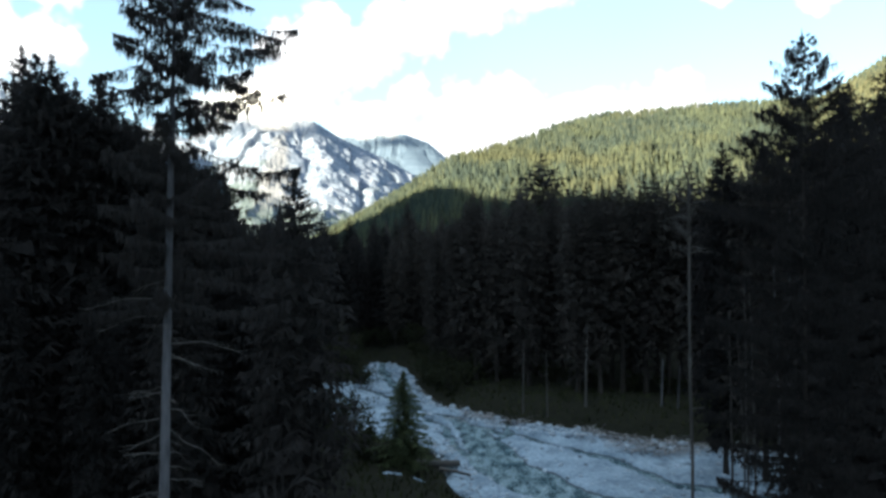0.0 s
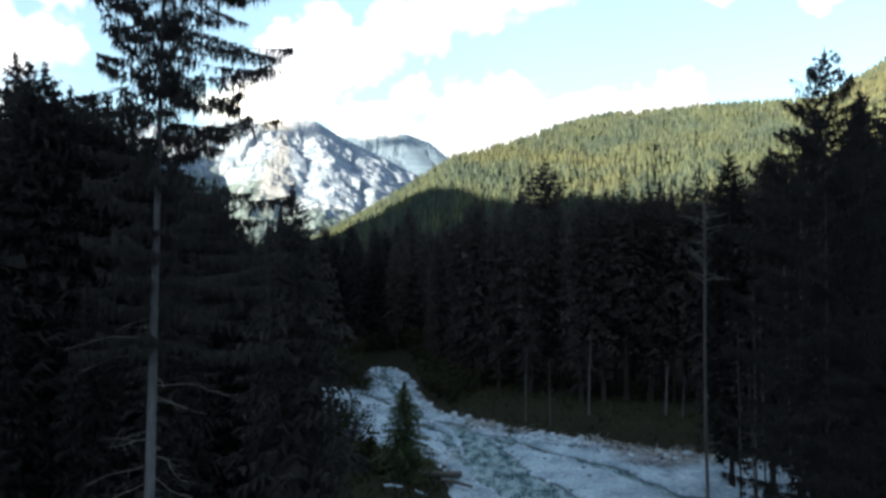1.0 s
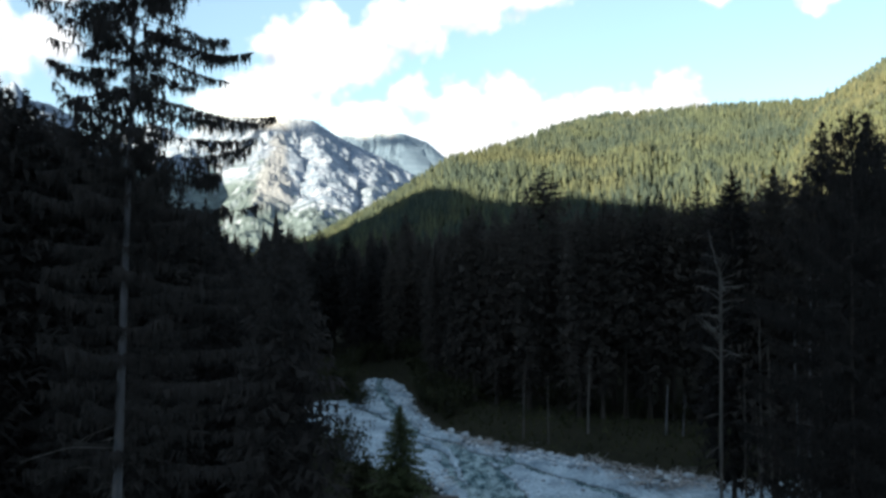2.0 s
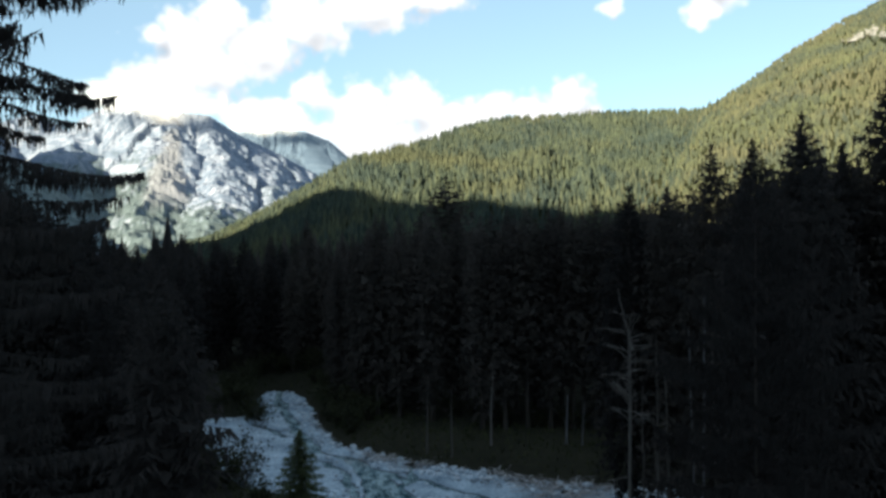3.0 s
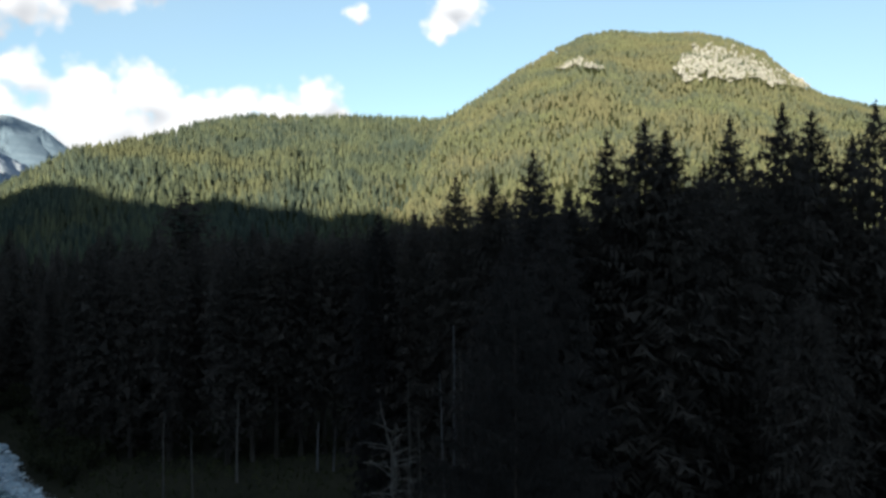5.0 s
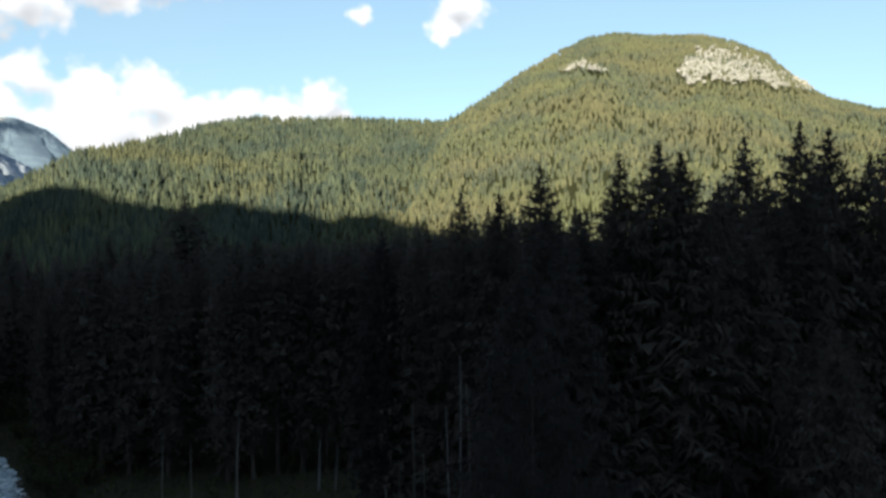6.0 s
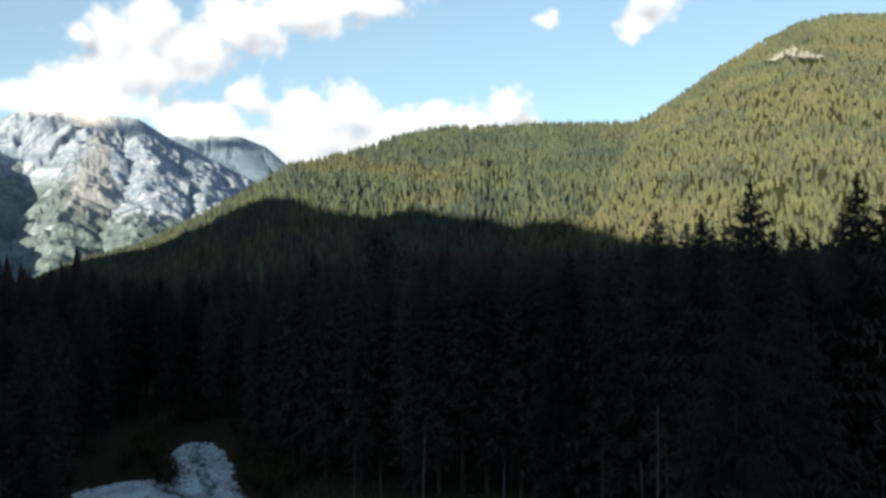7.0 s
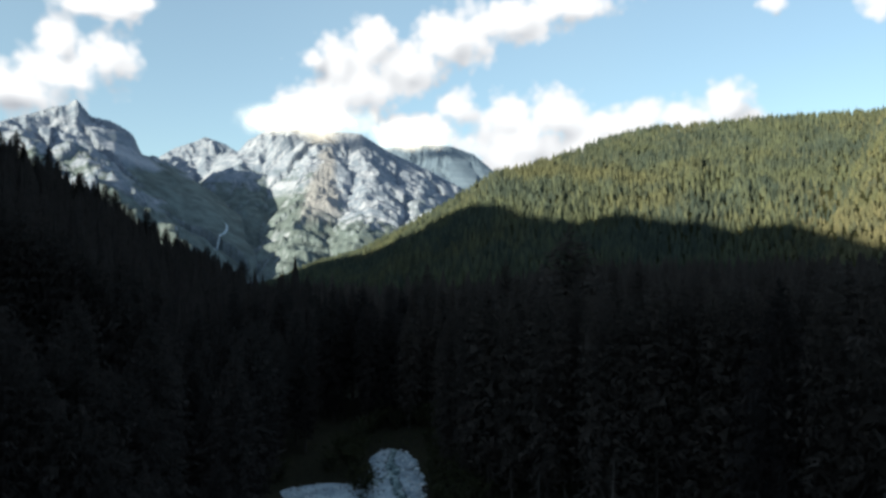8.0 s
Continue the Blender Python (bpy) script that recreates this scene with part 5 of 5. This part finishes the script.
def make_stones():
    rng = np.random.default_rng(9)
    bm_v, bm_f = rock_verts(rng)
    n = 5200
    p = np.stack([rng.uniform(-20, 60, n * 3), rng.uniform(34, 112, n * 3)], -1)
    d = river_distance(p[:, 0], p[:, 1])
    edge = rng.uniform(0, 1, len(p)) < np.where(d > -3.0, 1.0, 0.35)
    p = p[(d < 0.6) & edge][:n]
    bank = np.stack([rng.uniform(2, 38, 9000), rng.uniform(52, 76, 9000)], -1)
    d = river_distance(bank[:, 0], bank[:, 1])
    p = np.concatenate([p, bank[(d > -3.2) & (d < 0.3) & (bank[:, 1] > np.interp(bank[:, 0], [2, 14, 38], [66, 58, 51]))][:900]])
    d = river_distance(p[:, 0], p[:, 1])
    size = 0.07 + 0.22 * rng.uniform(0, 1, len(p)) ** 4 + 0.08 * (d > -2.5) * rng.uniform(0, 1, len(p))
    z = bed_height(p[:, 0], p[:, 1]) - 0.9 * smooth(-0.6, 1.6, d)
    turn = rng.uniform(0, 6.283, len(p))
    c, s = np.cos(turn)[:, None], np.sin(turn)[:, None]
    jit = rng.uniform(0.8, 1.2, (len(p), len(bm_v)))
    x = (bm_v[:, 0] * c - bm_v[:, 1] * s) * jit * size[:, None] + p[:, :1]
    y = (bm_v[:, 0] * s + bm_v[:, 1] * c) * jit * size[:, None] + p[:, 1:]
    zz = bm_v[:, 2] * jit * size[:, None] + z[:, None] + 0.2 * size[:, None]
    f = (bm_f[None] + (np.arange(len(p)) * len(bm_v))[:, None, None]).reshape(-1, 3)
    tagged(new("river_stones", np_mesh("river_stones", np.stack([x, y, zz], -1).reshape(-1, 3), f, M_STONE)), "pale rounded cobbles strewn over the gravel", "stones", kind="stuff")


make_stones()


# ---------------------------------------------------------------- banks: shrubs, grass, drift wood, boulders
def shrub_mesh(name, h, seed, leafy, bark):
    """Upright forking stems; leaves as small blades."""
    rng = random.Random(seed)
    V, F, LV, LF = [], [], [], []
    for _ in range(16):
        a, out = rng.uniform(0, 6.283), rng.uniform(0.15, 0.6)
        d, hh, base = Vector((math.cos(a), math.sin(a), 0)), h * rng.uniform(0.6, 1.05), len(V)
        side = Vector((-d.y, d.x, 0))
        for k in range(6):
            s = k / 5
            p = d * (out * h * s**1.3) + Vector((0, 0, hh * s)) + side * (0.08 * h * math.sin(4 * s + a))
            w = 0.022 * h / 3 * (1 - 0.8 * s) + 0.006
            for q in range(3):
                V.append(tuple(p + (d * math.cos(2.094 * q) + side * math.sin(2.094 * q)) * w))
            for _ in range(int(leafy * (1 + 3 * s))):
                c = p + Vector((rng.gauss(0, 0.16), rng.gauss(0, 0.16), rng.gauss(0, 0.14))) * h * 0.5
                t1, t2 = Vector((rng.gauss(0, 1), rng.gauss(0, 1), rng.gauss(0, 1))).normalized() * 0.18, Vector((rng.gauss(0, 1), rng.gauss(0, 1), rng.gauss(0, 1))).normalized() * 0.12
                n = len(LV)
                LV.extend((tuple(c - t1), tuple(c + t2), tuple(c + t1), tuple(c - t2)))
                LF.append((n, n + 1, n + 2, n + 3))
        F += [(base + 3 * k + q, base + 3 * k + (q + 1) % 3, base + 3 * k + 3 + (q + 1) % 3, base + 3 * k + 3 + q) for k in range(5) for q in range(3)]
    return np_mesh("stem", V, F, bark), (np_mesh("foliage", LV, LF, M_LEAF) if LF else None)


def shrub(label, h, seed, leafy):
    ob = tagged(new("shrub"), label, "shrub", "shrubs on the banks")
    stems, leaves = shrub_mesh("shrub", h, seed, leafy, M_GREY_BARK if leafy < 1 else M_DEADWOOD)
    child("stem", stems, ob)
    if leaves:
        tagged(child("foliage", leaves, ob), kind="stuff")
    return ob


def drop_on_land(ob, x, y, turn, k):
    return copy_thing(ob, Matrix.LocRotScale((x, y, land_at(x, y) - 0.05), Euler((0, 0, turn)), (k, k, k)))


bare = shrub("thin grey shrub with few leaves beside the gravel", 3.4, 5, 0.5)
bare.matrix_basis = Matrix.Translation((-9.2, 72.5, land_at(-9.2, 72.5)))
leafy = [shrub("dark leafy shrub on the river bank", 2.6 + 0.5 * k, 20 + k, 2.4) for k in range(2)]
leafy[0].matrix_basis = Matrix.Translation((-6.6, 52.5, land_at(-6.6, 52.5)))
leafy[1].matrix_basis = Matrix.Translation((24.5, 44.5, land_at(24.5, 44.5)))
g = random.Random(77)
for x, y in [(-10.8, 77), (-10.0, 84.5), (-8.4, 67.5), (-9.0, 64.8), (-8.2, 62.9), (-9.6, 66.4)]:
    drop_on_land(bare, x, y, g.random() * 6.28, g.uniform(0.8, 1.15))
for x, y in [(-20.8, 88.6), (-21.5, 84.5), (-14.2, 94.5), (-13.2, 107), (-9.8, 109.5), (-6.2, 109), (-11.0, 88.0), (-11.6, 90.2), (-12.6, 92.5), (-13.1, 96), (-13.4, 99.5), (-13.8, 102.5), (-4.8, 50.5), (-8.6, 56), (-9.6, 60.5), (-11.8, 66), (-6.0, 51.5), (-15.5, 92), (-15.5, 97), (-12.4, 109),
             (-8, 109.5), (-4.4, 108), (-2.6, 99), (-1.4, 90), (0.4, 83.5), (2.6, 80), (-3.0, 95.5), (-2.6, 92), (-2.4, 87.5), (-2.0, 85), (-0.8, 81.5), (0.6, 78.6), (-4.4, 103), (22.5, 45.4), (27.5, 43.5), (30, 44), (33, 42.2), (36.5, 41.5), (26, 40.5), (20.8, 43), (31.5, 39.5), (39, 40.5)]:
    drop_on_land(leafy[g.randrange(2)], x, y, g.random() * 6.28, g.uniform(0.75, 1.15) * (0.45 if -9 < x < 3 and y < 58 else 1))
for k in range(34):
    t = g.random()
    x, y = -4 + 54 * t, 87 - 27 * min(1, 1.6 * t) + g.uniform(1, 7)
    if float(river_distance(np.array([x]), np.array([y]))[0]) > 2.5:
        drop_on_land(leafy[g.randrange(2)], x, y, g.random() * 6.28, g.uniform(0.3, 0.75))


def make_grass():
    rng = np.random.default_rng(31)
    n = 26000
    p = np.stack([rng.uniform(-16, 56, n), rng.uniform(40, 108, n)], -1)
    d = river_distance(p[:, 0], p[:, 1])
    p = p[(d > 0.9) & (d < 9)]
    z = land(p[:, 0], p[:, 1])
    h, a = rng.uniform(0.18, 0.6, len(p)), rng.uniform(0, 6.283, len(p))
    w, lean = 0.09, rng.uniform(-0.25, 0.25, (len(p), 2))
    c, s = np.cos(a) * w, np.sin(a) * w
    v = np.stack([np.stack([p[:, 0] - c, p[:, 1] - s, z - 0.05], -1), np.stack([p[:, 0] + c, p[:, 1] + s, z - 0.05], -1), np.stack([p[:, 0] + lean[:, 0], p[:, 1] + lean[:, 1], z + h], -1)], 1)
    tagged(new("grass", np_mesh("grass", v.reshape(-1, 3), np.arange(len(p) * 3).reshape(-1, 3), M_GRASS)), "rough dark green grass on the banks", "grass", kind="stuff")


make_grass()


def make_log(x, y, z, turn, tilt, ln, r, seed, label):
    ob = tagged(new("log", trunk_mesh("log", ln, r, seed, M_DEADWOOD, lean=0.25, top=0.55)), label, "log", "drift logs")
    ob.matrix_basis = pose(x, y, z, 0, 90 - tilt, turn)


make_log(-3.4, 53.4, 0.80, 8, 2, 4.8, 0.42, 1, "weathered grey drift log on the gravel edge")
make_log(-0.2, 52.6, 0.70, -30, 4, 2.6, 0.16, 2, "short broken drift log on the gravel edge")
make_log(-5.0, 50.8, 1.3, 35, 0, 3.2, 0.14, 3, "weathered grey drift log on the bank")
make_log(-24.6, 89.1, land_at(-24.6, 89.1) + 0.3, 70, 4, 7.5, 0.30, 4, "pale fallen trunk lying on the wooded bank")
make_log(16.0, 61.6, 0.55, -20, 2, 3.6, 0.13, 5, "bleached drift log below the bank")


def make_boulders():
    rng = np.random.default_rng(15)
    meshes = []
    for k in range(4):
        v, f = rock_verts(rng, 0.65)
        meshes.append(np_mesh("boulder", v, f, M_STONE))
    spots = [(-1.5, 76.5), (0.8, 73.8), (2.2, 72.6), (3.6, 71.0), (5.2, 69.6), (9.0, 66.4), (12.4, 64.0), (16.5, 61.8), (18.4, 60.4), (20.5, 59.4), (23.5, 57.6), (27.0, 57.0),
             (24.0, 48.0), (27.5, 47.2), (21.0, 47.0), (1.6, 55.0), (-0.4, 58.6), (-4.0, 61.0), (7.0, 62.5), (-6.0, 86.0), (-4.6, 92.0), (30.0, 55.6), (34.5, 45.0)]
    for n, (x, y) in enumerate(spots):
        k = rng.uniform(0.2, 0.5)
        x1, y1 = np.array([x]), np.array([y])
        z = max(float(land(x1, y1)[0]), float(bed_height(x1, y1)[0]) if float(river_distance(x1, y1)[0]) < 0 else -9)
        ob = tagged(new("boulder", meshes[n % 4]), "pale limestone boulder at the river's edge", "rock", "boulders along the river")
        ob.matrix_basis = Matrix.LocRotScale((x, y, z + 0.2 * k), Euler((0, 0, n * 1.7)), (k * 1.2, k, k))


make_boulders()


def make_debris():
    """Bleached sticks and roots washed up along the foot of the bank."""
    rng = np.random.default_rng(52)
    n = 5200
    p = np.stack([rng.uniform(-6, 44, n), rng.uniform(40, 90, n)], -1)
    d = river_distance(p[:, 0], p[:, 1])
    p = p[(d > -1.6) & (d < 0.4) & (p[:, 1] > 44)][:260]
    heaps = np.array([(1.8, 70.8), (3.2, 70.0), (4.2, 69.4), (6.5, 67.5), (13.5, 63.2), (14.7, 61.6), (15.8, 60.2), (17.9, 59.5), (19.7, 59.8), (18.4, 56.8), (22.0, 58.6), (16.2, 57.6), (20.5, 57.4), (24.5, 57.0)])
    p = np.concatenate([p, np.repeat(heaps, 60, 0) + rng.normal(0, 1, (60 * len(heaps), 2)) * np.array([1.0, 0.55])])
    d = river_distance(p[:, 0], p[:, 1])
    z = np.where(d < 0, bed_height(p[:, 0], p[:, 1]), land(p[:, 0], p[:, 1])) + np.r_[rng.uniform(0.02, 0.12, 260), rng.uniform(0.0, 0.55, len(p) - 260) * (0.4 + 0.6 * rng.random(len(p) - 260))]
    ln, a, e = rng.uniform(0.3, 1.5, len(p)), rng.uniform(0, 6.283, len(p)), rng.uniform(-0.1, 0.5, len(p))
    w = rng.uniform(0.02, 0.055, len(p))
    way = np.stack([np.cos(a) * np.cos(e), np.sin(a) * np.cos(e), np.sin(e)], -1) * ln[:, None] / 2
    side = np.stack([-np.sin(a), np.cos(a), 0 * a], -1) * w[:, None]
    up = np.array([0, 0, 1.0]) * w[:, None]
    c = np.stack([p[:, 0], p[:, 1], z], -1)
    v = np.stack([c - way + side, c - way - side, c - way + up, c + way + side * 0.5, c + way - side * 0.5, c + way + up * 0.5], 1)
    f = np.array([(0, 1, 4, 3), (1, 2, 5, 4), (2, 0, 3, 5)])
    faces = (f[None] + (np.arange(len(p)) * 6)[:, None, None]).reshape(-1, 4)
    tagged(new("driftwood", np_mesh("driftwood", v.reshape(-1, 3), faces, M_BLEACHED)), "bleached sticks and roots washed against the bank", "driftwood", kind="stuff")


make_debris()
